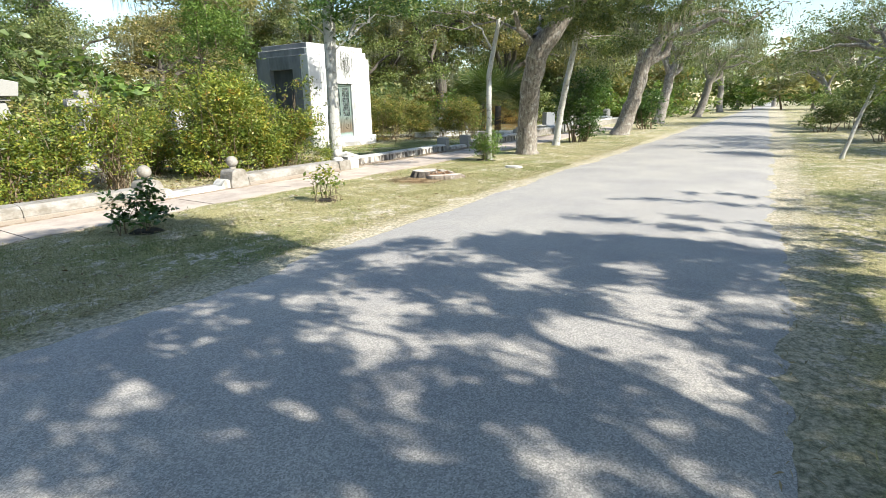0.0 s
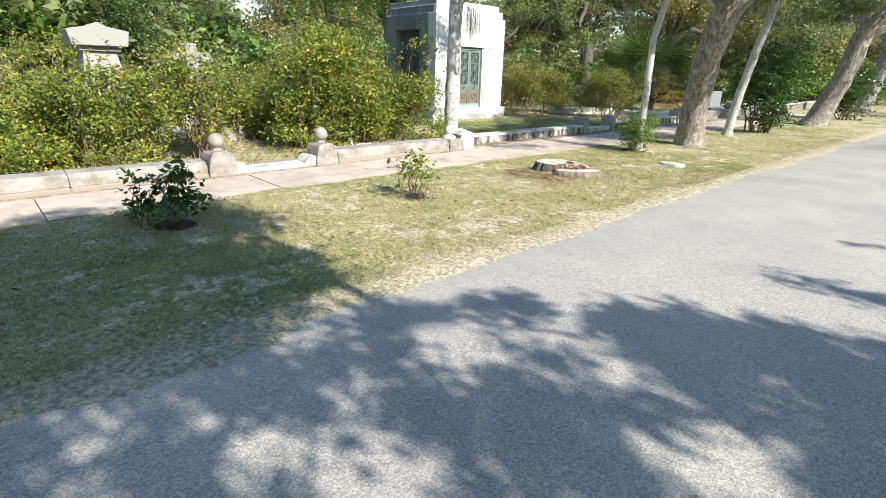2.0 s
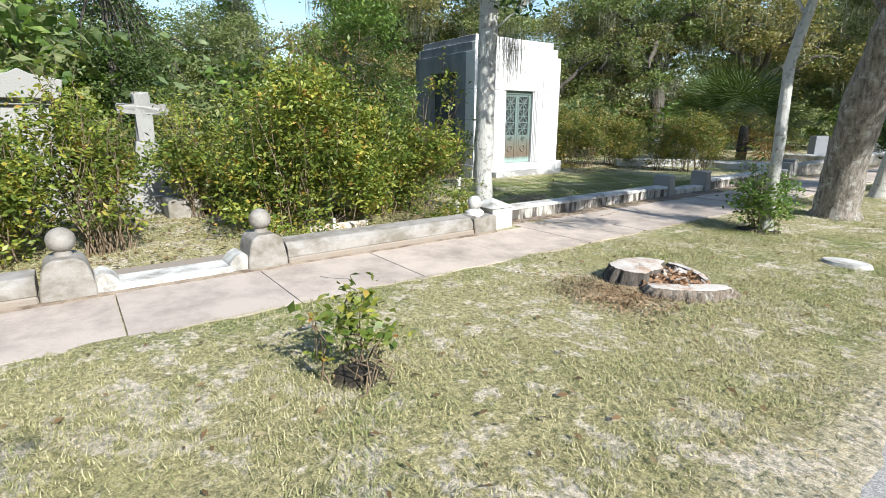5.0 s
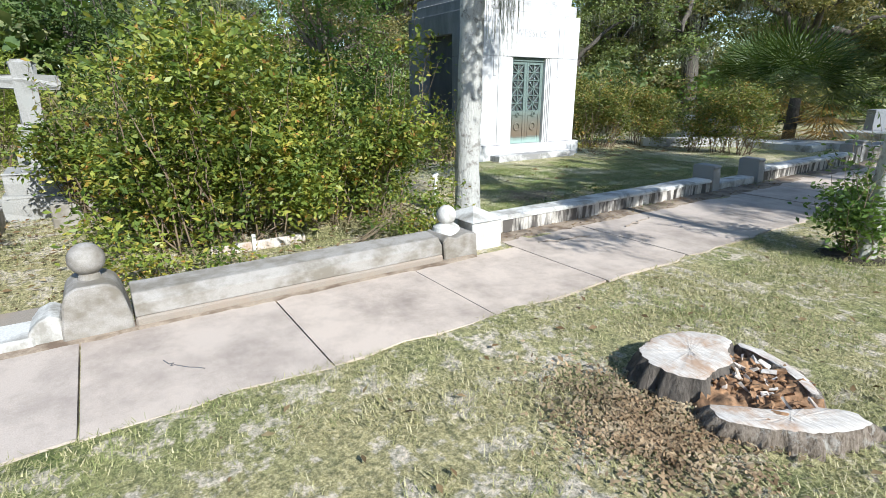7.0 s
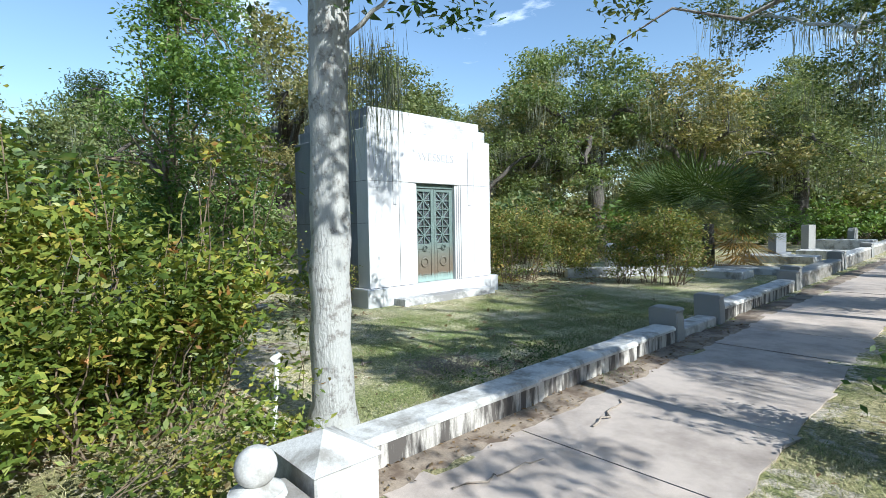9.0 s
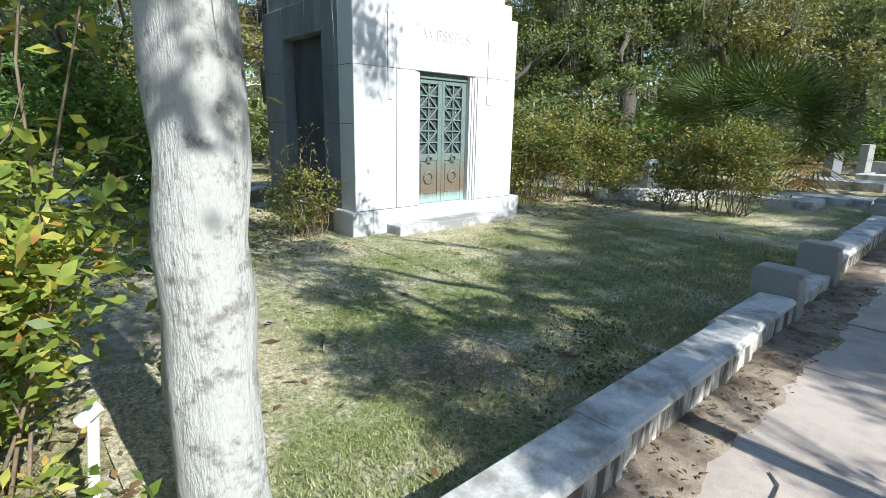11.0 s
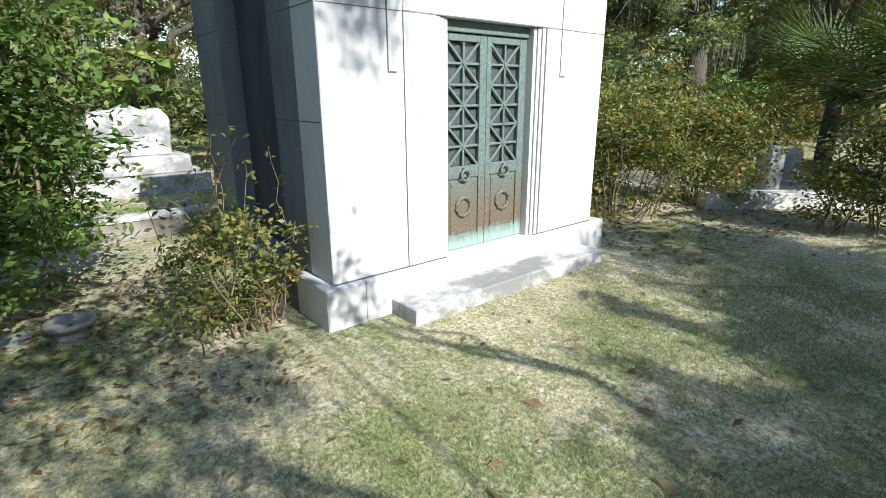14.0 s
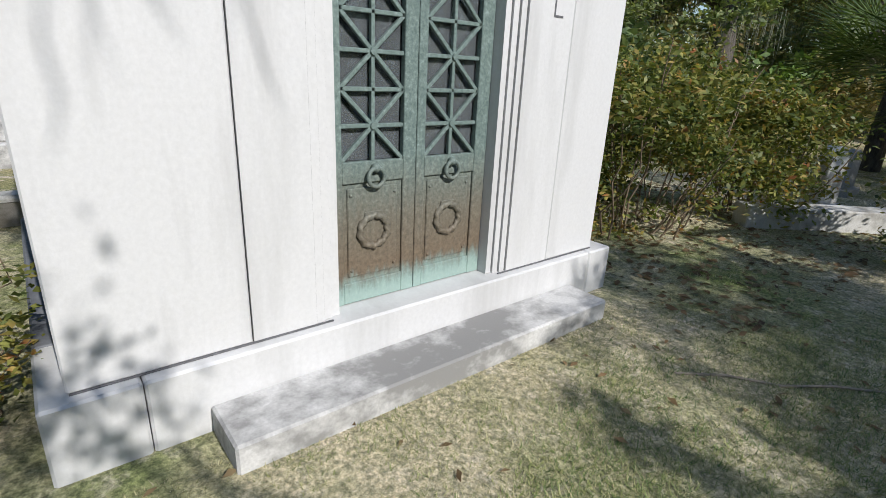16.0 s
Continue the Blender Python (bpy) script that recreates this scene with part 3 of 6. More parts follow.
def ragged_strip(name, label, x0, x1, y0, y1, mat, seed, z=0.004, wob=0.1, step=0.12):
    """A thin sheet with uneven edges, lying on the ground."""
    r = np.random.default_rng(seed)
    yy = np.arange(y0, y1, step)
    smooth = np.convolve(r.normal(size=len(yy) + 6), np.ones(7) / 7, "valid")
    e0 = x0 + wob * 1.6 * smooth + wob * 0.35 * r.normal(size=len(yy))
    e1 = x1 + wob * 0.25 * r.normal(size=len(yy))
    rows = [np.stack([e0 * (1 - t) + e1 * t, yy, np.full_like(yy, z + (0.004 if 0 < t < 1 else -0.02))], -1) for t in (0, 0.12, 0.5, 0.88, 1)]
    P = np.stack(rows, 1)
    i = np.arange(len(yy) * 5).reshape(len(yy), 5)
    f = np.stack([i[:-1, :-1], i[:-1, 1:], i[1:, 1:], i[1:, :-1]], -1).reshape(-1, 4)
    solo(name, np_mesh(name, P.reshape(-1, 3), f, mat, True), mat, label, "ground", kind="structure")


SAND = stone("sandy_soil", (0.5, 0.43, 0.36), (0.36, 0.3, 0.24), 110, (0.42, 0.58), (5, 5, 5), 1.0, (0.2, 0.19, 0.085), 0.003)
DIRT = stone("brown_dirt", (0.36, 0.29, 0.22), (0.24, 0.19, 0.14), 70, (0.46, 0.6), (3, 3, 3), 1.0, (0.14, 0.1, 0.07), 0.02)
ragged_strip("lawn", "thin shaded green lawn before the mausoleum", -19.5, -9.75, 10.35, 27, LAWN, 306, 0.002, 0.2)
ragged_strip("bare_soil", "pale bare sandy soil beneath the shrubs", -13.5, -12.15, 10.5, 11.75, SAND, 310, 0.006, 0.22, 0.08)
ragged_strip("wall_margin", "brown dirt between walk and wall", -9.62, -9.22, 9.8, 34, DIRT, 303, 0.006)
ragged_strip("wall_margin", "brown dirt between walk and wall", -9.2, -8.96, -6, 9.8, DIRT, 304, 0.006, 0.05)

# ---------- low plot walls along the walk ----------
def wall_x(y):
    """Line of the plot walls beyond the corner pier."""
    return -9.48 - 0.022 * (y - 10.3)


def curb_run(parent, y0, y1, face, depth, h, lip, mat_top, mat_face, name="wall_block", piece=1.9):
    y = y0
    while y < y1 - 0.05:
        e = min(y + piece, y1)
        if y1 - e < 0.5:
            e = y1
        x = face(0.5 * (y + e))
        part(name, box(x - depth + 0.01, x, y + 0.003, e - 0.003, -0.05, h - lip, 0.01), mat_face, parent)
        part("coping_stone", prism([(x + 0.012, h - lip), (x + 0.012, h - 0.025), (x - 0.02, h), (x - depth + 0.03, h), (x - depth, h - 0.03), (x - depth, h - lip)], "y", y + 0.004, e - 0.004), mat_top, parent)
        y = e


wallA = thing("plot_wall", "low grey granite plot wall with weathered coping", "wall", (-9.2, 7, 0), kind="structure")
for a, b in ((-14.0, 4.48), (6.68, 9.34)):
    y = a
    while y < b - 0.05:
        e = b if b - (y + 2.4) < 0.7 else y + 2.4
        part("footing", box(-9.42, -9.035, y, e, -0.05, 0.07, 0.015), CONCRETE_OLD, wallA)
        part("wall_block", prism([(-9.05, 0.07), (-9.06, 0.17), (-9.13, 0.23), (-9.36, 0.25), (-9.4, 0.22), (-9.4, 0.07)], "y", y + 0.003, e - 0.003, 0.006), GRANITE, wallA)
        y = e
part("threshold", box(-9.42, -9.06, 4.95, 6.1, -0.04, 0.07, 0.015), WHITE_STONE, wallA)
part("threshold_slab", box(-9.75, -9.42, 4.8, 6.25, -0.04, 0.045, 0.01), CONCRETE_OLD, wallA)


def ball_pier(y, label, flip=1):
    t = thing("ball_pier", label, "gate pier", (-9.25, y, 0), "ball-topped plot piers")
    prof = [(-0.21, 0), (-0.21, 0.1), (-0.175, 0.28), (-0.15, 0.345), (-0.09, 0.385), (0.09, 0.385), (0.15, 0.345), (0.175, 0.28), (0.21, 0.1), (0.21, 0)]
    part("pier_block", prism([(y + p, z - 0.02) for p, z in prof], "x", -9.44, -9.03, 0.012), GRANITE, t)
    s = y - flip * 0.2
    part("scroll", prism([(s - flip * d, z) for d, z in ((0, -0.02), (0, 0.16), (0.06, 0.19), (0.13, 0.16), (0.19, 0.09), (0.21, -0.02))], "x", -9.4, -9.08, 0.01), WHITE_STONE, t, "pale scroll-shaped buttress")
    bm = bmesh.new()
    bmesh.ops.create_cone(bm, cap_ends=True, segments=20, radius1=0.075, radius2=0.06, depth=0.05, matrix=Matrix.Translation((-9.24, y, 0.385)))
    part("neck", bm, GRANITE, t)
    bm = bmesh.new()
    bmesh.ops.create_uvsphere(bm, u_segments=28, v_segments=18, radius=0.115, matrix=Matrix.Translation((-9.24, y, 0.505)))
    part("ball", bm, GRANITE, t, smooth=True)
    return t


ball_pier(4.7, "grey granite gate pier with ball finial", -1)
ball_pier(6.46, "grey granite gate pier with ball finial", 1)

endp = thing("leaning_end_block", "tilted granite end block with stone ball", "gate pier", (-9.25, 9.65, 0))
bm = prism([(9.37, -0.03), (9.35, 0.2), (9.4, 0.245), (9.5, 0.215), (9.64, 0.25), (9.76, 0.23), (9.78, -0.03)], "x", -9.42, -9.05, 0.012)
part("end_block", bm, GRANITE, endp)
bm = bmesh.new()
bmesh.ops.create_cone(bm, cap_ends=True, segments=28, radius1=0.165, radius2=0.135, depth=0.09, matrix=Matrix.Translation((-9.3, 9.55, 0.235)))
bmesh.ops.create_cone(bm, cap_ends=True, segments=28, radius1=0.13, radius2=0.07, depth=0.04, matrix=Matrix.Translation((-9.3, 9.55, 0.301)))
part("collar", bm, WHITE_STONE, endp)
bm = bmesh.new()
bmesh.ops.create_uvsphere(bm, u_segments=28, v_segments=18, radius=0.103, matrix=Matrix.Translation((-9.3, 9.55, 0.4)))
part("ball", bm, WHITE_STONE, endp, "pale stone ball", smooth=True)

corner = thing("corner_pier", "whitewashed corner pier with shallow pyramid cap", "pier", (-9.4, 10.08, 0))
part("shaft", box(-9.68, -9.17, 9.8, 10.2, -0.05, 0.3, 0.012), WHITE_STONE, corner)
bm = bmesh.new()
q = [bm.verts.new(p) for p in ((-9.7, 9.785, 0.3), (-9.15, 9.785, 0.3), (-9.15, 10.22, 0.3), (-9.7, 10.22, 0.3), (-9.43, 10.0, 0.42))]
for i in range(4):
    bm.faces.new((q[i], q[(i + 1) % 4], q[4]))
bm.faces.new(q[3::-1])
bmesh.ops.recalc_face_normals(bm, faces=bm.faces)
part("cap", bm, WHITE_STONE, corner)

wallB = thing("plot_wall_white", "low whitewashed plot wall with black water streaks", "wall", (-9.6, 13, 0), kind="structure")
curb_run(wallB, 10.23, 15.12, wall_x, 0.3, 0.22, 0.05, WHITE_STONE, STAINED_WALL)
part("threshold", box(wall_x(16) - 0.3, wall_x(16) - 0.02, 15.5, 16.72, -0.05, 0.12, 0.015), WHITE_STONE, wallB)
wallC = thing("plot_wall_far", "row of low weathered stone plot walls", "wall", (-9.8, 28, 0), kind="structure")
curb_run(wallC, 17.1, 21.6, wall_x, 0.32, 0.24, 0.06, WHITE_STONE, STAINED_WALL)
curb_run(wallC, 22.3, 27.4, wall_x, 0.34, 0.34, 0.07, GRAVE_STONE, GRANITE)
curb_run(wallC, 28.2, 34.0, wall_x, 0.34, 0.4, 0.07, WHITE_STONE, GRANITE)
curb_run(wallC, 34.9, 46.0, wall_x, 0.34, 0.4, 0.07, WHITE_STONE, GRANITE, piece=3.0)


def curved_pier(y, h=0.44, w=0.22, d=0.4, label="weathered grey stone pier with lipped top"):
    x = wall_x(y) + 0.04
    t = thing("wall_pier", label, "pier", (x, y, 0), "stone piers along the plot walls")
    prof = [(x, -0.05), (x - 0.012, h * 0.6), (x - 0.03, h * 0.88), (x - 0.005, h * 0.9), (x - 0.01, h * 0.97), (x - 0.05, h), (x - d + 0.05, h * 1.02), (x - d, h * 0.95), (x - d + 0.02, -0.05)]
    part("pier_block", prism(prof, "y", y, y + w, 0.012), GRAVE_STONE, t)
    return t


for yy, hh in ((15.15, 0.44), (16.75, 0.44), (21.7, 0.42), (22.0, 0.5), (27.5, 0.55), (27.95, 0.55), (34.2, 0.55), (34.6, 0.55)):
    curved_pier(yy, hh)

# ---------- mausoleum ----------
FX, BX, Y0, Y1 = -14.85, -17.75, 14.08, 17.5
ZB, ZW = 0.36, 3.43
mau = thing("mausoleum", "white marble mausoleum with stepped parapet and bronze doors", "mausoleum", (-16.3, 15.8, 0))
for a, b in ((13.98, 14.335), (14.34, 17.4), (17.405, 17.68)):
    part("plinth_block", box(FX - 0.5, -14.78, a, b, -0.06, ZB, 0.012), MARBLE, mau)
part("plinth_side", box(BX - 0.08, FX - 0.503, 13.985, 17.675, -0.06, ZB - 0.002, 0.012), MARBLE_SHADED, mau, "grey marble plinth side, coloured dark for its shade")
part("step", box(-14.777, -14.43, 14.58, 17.17, -0.06, 0.15, 0.012), MARBLE_STEP, mau, "worn marble doorstep with grey stains")
part("pilaster", box(FX - 0.4, FX, Y0, 14.817, ZB + 0.003, ZW, 0.008), MARBLE, mau)
part("pilaster", box(FX - 0.4, FX, 16.953, Y1, ZB + 0.003, ZW, 0.008), MARBLE, mau)


def jamb(y_out, y_in, sign):
    """Jamb with three stepped reveals towards the doorway."""
    w, d = 0.05, 0.014
    pr = [(FX - 0.38, y_out), (FX, y_out)]
    y = y_in - sign * 3 * w
    x = FX
    for k in range(3):
        pr += [(x, y), (x - d, y)]
        x -= d
        y += sign * w
    pr += [(x, y), (FX - 0.38, y)]
    return prism(pr, "z", ZB + 0.003, 2.427)


part("jamb", jamb(14.823, 15.30, 1), MARBLE, mau)
part("jamb", jamb(16.947, 16.39, -1), MARBLE, mau)
for sgn, yi in ((1, 15.30), (-1, 16.39)):
    for k in range(3):
        yy = yi - sgn * (3 - k) * 0.05
        xx = FX - 0.014 * (k + 1)
        part("jamb_seam", box(xx, xx + 0.002, min(yy, yy + sgn * 0.006), max(yy, yy + sgn * 0.006), ZB + 0.01, 2.42, 0), SEAM, mau)
part("lintel", box(FX - 0.4, FX, 14.823, 16.947, 2.432, ZW, 0.008), MARBLE, mau)
part("wall_left", box(BX + 0.45, FX - 0.6, Y0 + 0.2, Y0 + 0.42, ZB, ZW, 0), MARBLE_RECESS, mau, "recessed side wall coloured dark for the recess shade")
part("side_pier", box(FX - 0.86, FX - 0.402, Y0, Y0 + 0.35, ZB + 0.003, ZW, 0.008), MARBLE_SHADED, mau)
part("side_pier", box(BX, BX + 0.75, Y0, Y0 + 0.35, ZB + 0.003, ZW, 0.008), MARBLE_SHADED, mau)
part("side_band", box(BX + 0.751, FX - 0.861, Y0 + 0.004, Y0 + 0.35, 2.95, ZW, 0.004), MARBLE_SHADED, mau)
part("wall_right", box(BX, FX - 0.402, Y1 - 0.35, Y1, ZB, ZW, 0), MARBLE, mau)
part("wall_back", box(BX, BX + 0.3, Y0 + 0.351, Y1 - 0.351, ZB, ZW, 0), MARBLE_SHADED, mau)
# solid box behind the panes; the room's darkness is in its colour
part("interior", box(-16.6, -15.9, 14.5, 17.1, ZB, 3.3, 0), DARK_ROOM, mau, "near-black box standing for the unlit room")
part("cornice", box(BX + 0.06, FX - 0.07, Y0 + 0.07, Y1 - 0.07, ZW + 0.003, 3.68, 0.02), MARBLE_TOP, mau)
part("parapet", box(BX + 0.16, FX - 0.16, Y0 + 0.17, Y1 - 0.18, 3.683, 3.87, 0.02), MARBLE_TOP, mau)
part("plinth_joint", box(FX + 0.001, FX + 0.009, 14.09, 15.24, ZB + 0.001, ZB + 0.009, 0), SEAM, mau, "dirty joint above the plinth")
part("plinth_joint", box(FX + 0.001, FX + 0.009, 16.46, 17.49, ZB + 0.001, ZB + 0.009, 0), SEAM, mau, "dirty joint above the plinth")
# thin grey sheets that paint the cornice and parapet sides as shaded
part("side_facing", box(BX + 0.17, FX - 0.2, Y0 + 0.064, Y0 + 0.069, ZW + 0.01, 3.67, 0), MARBLE_SHADED, mau)
part("side_facing", box(BX + 0.2, FX - 0.2, Y0 + 0.164, Y0 + 0.169, 3.69, 3.86, 0), MARBLE_SHADED, mau)
for y in (14.66, 16.76):
    bm = box(FX, FX + 0.003, y, y + 0.012, 1.98, 3.18, 0)
    box(FX, FX + 0.003, y + 0.013, y + 0.085, 1.98, 1.992, 0, bm)
    part("incised_line", bm, SEAM, mau, "thin dark incised line")
part("course_joint", box(FX, FX + 0.002, 14.09, 14.81, 2.427, 2.433, 0), SEAM, mau)
part("course_joint", box(FX, FX + 0.002, 16.96, 17.49, 2.427, 2.433, 0), SEAM, mau)
for z in (1.62, 2.43):
    part("course_joint", box(FX - 0.85, FX - 0.03, Y0 - 0.002, Y0, z, z + 0.008, 0), SEAM, mau)
    part("course_joint", box(BX + 0.02, BX + 0.74, Y0 - 0.002, Y0, z, z + 0.008, 0), SEAM, mau)
fc = bpy.data.curves.new("inscription", "FONT")
fc.body, fc.size, fc.align_x, fc.align_y, fc.extrude, fc.space_character = "WESSELS", 0.235, "CENTER", "CENTER", 0.004, 1.12
tx = bpy.data.objects.new("inscription_source", fc)
dg = bpy.context.evaluated_depsgraph_get()
scene.collection.objects.link(tx)
dg.update()
me = bpy.data.meshes.new_from_object(tx.evaluated_get(dg))
bpy.data.objects.remove(tx)
me.transform(Matrix.Translation((FX + 0.003, 15.83, 2.97)) @ Matrix(((0, 0, 1, 0), (1, 0, 0, 0), (0, 1, 0, 0), (0, 0, 0, 1))))
me.materials.clear()
LETTER = plain("cut_letter", (0.42, 0.42, 0.43), 0.9)
part("inscription", me, LETTER, mau, "row of cut grey capital letters")

# bronze double door
DX = -14.965
transom = part("transom", box(DX - 0.05, DX + 0.02, 15.302, 16.388, 2.335, 2.427, 0.006), BRONZE, mau, "verdigris bronze transom bar")
for y0, y1, l0, l1 in ((15.304, 15.842, 15.375, 15.755), (15.846, 16.386, 15.905, 16.29)):
    leaf = part("door_leaf", box(DX - 0.045, DX - 0.005, y0, l0, 0.365, 2.33, 0.004), BRONZE, mau, "verdigris bronze door leaf with star lattice")
    part("stile", box(DX - 0.045, DX - 0.005, l1, y1, 0.365, 2.33, 0.004), BRONZE, leaf)
    part("top_rail", box(DX - 0.044, DX - 0.006, l0, l1, 2.265, 2.328, 0.004), BRONZE, leaf)
    part("lock_rail", box(DX - 0.044, DX - 0.006, l0, l1, 1.055, 1.17, 0.004), BRONZE, leaf)
    part("bottom_rail", box(DX - 0.044, DX - 0.006, l0, l1, 0.367, 0.49, 0.004), BRONZE, leaf)
    part("lower_panel", box(DX - 0.043, DX - 0.022, l0, l1, 0.49, 1.055, 0.0), BRONZE, leaf)
    part("panel_moulding", box(DX - 0.022, DX - 0.012, l0 + 0.03, l1 - 0.03, 0.52, 1.03, 0.006), BRONZE, leaf)
    part("pane", box(DX - 0.06, DX - 0.054, l0, l1, 1.17, 2.265, 0), GLASS, leaf, "dark glass pane")
    yc, half = (l0 + l1) / 2, (l1 - l0) / 2
    bars = [((yc, 1.17), (yc, 2.265))]
    for k in range(3):
        za, zb = 1.17 + 0.365 * k, 1.17 + 0.365 * (k + 1)
        zc = (za + zb) / 2
        bars += [((l0, zc), (l1, zc)), ((l0, za), (l1, zb)), ((l0, zb), (l1, za))]
        if k:
            bars.append(((l0, za), (l1, za)))
    for (ya, za), (yb, zb) in bars:
        ln, an = math.hypot(yb - ya, zb - za), math.atan2(zb - za, yb - ya)
        bm = box(-0.012, 0.012, -ln / 2, ln / 2, -0.011, 0.011, 0.003)
        bmesh.ops.transform(bm, matrix=Matrix.Translation((DX - 0.026, (ya + yb) / 2, (za + zb) / 2)) @ Matrix.Rotation(an, 4, "X"), verts=bm.verts[:])
        part("lattice_bar", bm, BRONZE, leaf)
    for zc in [1.17 + 0.365 * (k + 0.5) for k in range(3)]:
        bm = bmesh.new()
        bmesh.ops.create_cone(bm, cap_ends=True, segments=14, radius1=0.024, radius2=0.018, depth=0.02, matrix=Matrix.Translation((DX - 0.012, yc, zc)) @ Matrix.Rotation(radians(90), 4, "Y"))
        part("rosette", bm, BRONZE, leaf)

    def ring_mesh(R, r, z, x, lumps=0, mat=BRONZE, name="ring"):
        us, vs_ = 40, 10
        u, w = np.meshgrid(np.linspace(0, 2 * np.pi, us, endpoint=False), np.linspace(0, 2 * np.pi, vs_, endpoint=False), indexing="ij")
        rad = r * (1 + (0.45 * np.sin(u * lumps) * np.cos(w * 2 + u * 3) if lumps else 0))
        p = np.stack([x + rad * np.sin(w), yc + (R + rad * np.cos(w)) * np.cos(u), z + (R + rad * np.cos(w)) * np.sin(u)], -1).reshape(-1, 3)
        i = np.arange(us * vs_).reshape(us, vs_)
        f = np.stack([i, np.roll(i, -1, 1), np.roll(np.roll(i, -1, 0), -1, 1), np.roll(i, -1, 0)], -1).reshape(-1, 4)
        return np_mesh(name, p, f, mat, True)

    bm = bmesh.new()
    bmesh.ops.create_uvsphere(bm, u_segments=14, v_segments=10, radius=0.026, matrix=Matrix.Translation((DX + 0.012, yc, 1.135)))
    part("ring_boss", bm, BRONZE, leaf, smooth=True)
    part("ring_handle", ring_mesh(0.05, 0.012, 1.085, DX + 0.022), BRONZE, leaf, "heavy bronze ring pull")
    part("wreath", ring_mesh(0.088, 0.02, 0.78, DX - 0.006, 13), BRONZE, leaf, "cast laurel wreath")
    bm = bmesh.new()
    for sy in (-1, 1):
        box(DX - 0.012, DX - 0.004, yc + sy * 0.03 - 0.028, yc + sy * 0.03 + 0.028, 0.872, 0.892, 0.004, bm)
    part("bow", bm, BRONZE, leaf)
    for sy in (-1, 1):
        for z in (0.56, 0.99):
            bm = bmesh.new()
            bmesh.ops.create_uvsphere(bm, u_segments=8, v_segments=6, radius=0.01, matrix=Matrix.Translation((DX - 0.012, yc + sy * (half - 0.05), z)))
            part("stud", bm, BRONZE, leaf, smooth=True)

# ---------- trees beside the road ----------
RNG = np.random.default_rng(11)


def cloud(rng, centre, extent, count, r, flat=0.75):
    """Clumps scattered through an ellipsoid."""
    d = unit(rng.normal(size=(count, 3))) * rng.uniform(0.15, 1, (count, 1)) ** 0.5
    p = np.array(centre) + d * np.array(extent)
    rad = rng.uniform(0.7, 1.25, (count, 1)) * r
    return np.concatenate([p, rad, rad, rad * flat], 1).tolist()


def shade_clumps(rng, gx0, gx1, gy0, gy1, n, r, z0=3.2, z1=6.2):
    """Foliage above the right-hand verge and lane, laid out along the way the sun comes in."""
    out = []
    k = ce / se
    for _ in range(n):
        z = rng.uniform(z0, z1)
        q = r * rng.uniform(0.7, 1.3)
        out.append((rng.uniform(gx0, gx1) + k * z, rng.uniform(gy0, gy1) + 0.04 * z, z, q, q, q * 0.6))
    return out


# tall pale trunk behind the corner pier
c = cloud(RNG, (-10.2, 10.6, 6.3), (1.7, 1.7, 1.7), 14, 0.7) + [(-9.9, 10.95, 3.25, 0.3, 0.3, 0.32), (-10.7, 10.3, 3.75, 0.4, 0.4, 0.35), (-9.8, 10.4, 4.0, 0.45, 0.45, 0.35)] + shade_clumps(np.random.default_rng(12), -16.2, -13.4, 10.2, 12.1, 44, 0.24, 3.9, 5.3) + shade_clumps(np.random.default_rng(13), -13.6, -12.6, 10.4, 11.35, 14, 0.18, 3.9, 5.3) + shade_clumps(np.random.default_rng(14), -17.2, -15.1, 11.8, 13.3, 26, 0.22, 3.9, 5.3)
magnolia = tree("magnolia_tree", "slender magnolia with pale lichen-covered trunk", (-10.36, 10.6, 0),
     [(-10.36, 10.6, -0.05), (-10.37, 10.62, 1.2), (-10.36, 10.64, 2.5), (-10.33, 10.66, 3.6), (-10.3, 10.7, 5.0), (-10.2, 10.7, 6.6)],
     [0.165, 0.155, 0.15, 0.16, 0.12, 0.06],
     [((-10.33, 10.66, 2.9), (-9.95, 10.95, 3.3), 0.025, 0.012, 0.0), ((-10.33, 10.66, 3.3), (-10.75, 10.3, 3.8), 0.03, 0.012, 0), ((-10.3, 10.7, 4.4), (-9.4, 11.3, 5.8), 0.05, 0.02, 0), ((-10.3, 10.7, 4.8), (-11.2, 10.0, 6.0), 0.05, 0.02, 0)],
     c, 16000, 0.13, L_DARK, BARK_PALE, 21, 0, twigs=16, spread=0.18, sides=16, leaf_width=0.36)
mt = np.array([(-10.06, 10.85, 3.0)] * 6 + [(-10.05, 10.9, 2.8)] * 6)
v, f = moss_strands(np.random.default_rng(5), mt, 0.8, 0.006, 14)
v = np.array((-10.05, 10.88, 0)) + (v - (-10.05, 10.88, 0)) * (0.45, 0.45, 1)
part("hanging_moss", np_mesh("hanging_moss", v, f, MOSS), MOSS, magnolia, "grey beard of hanging moss")

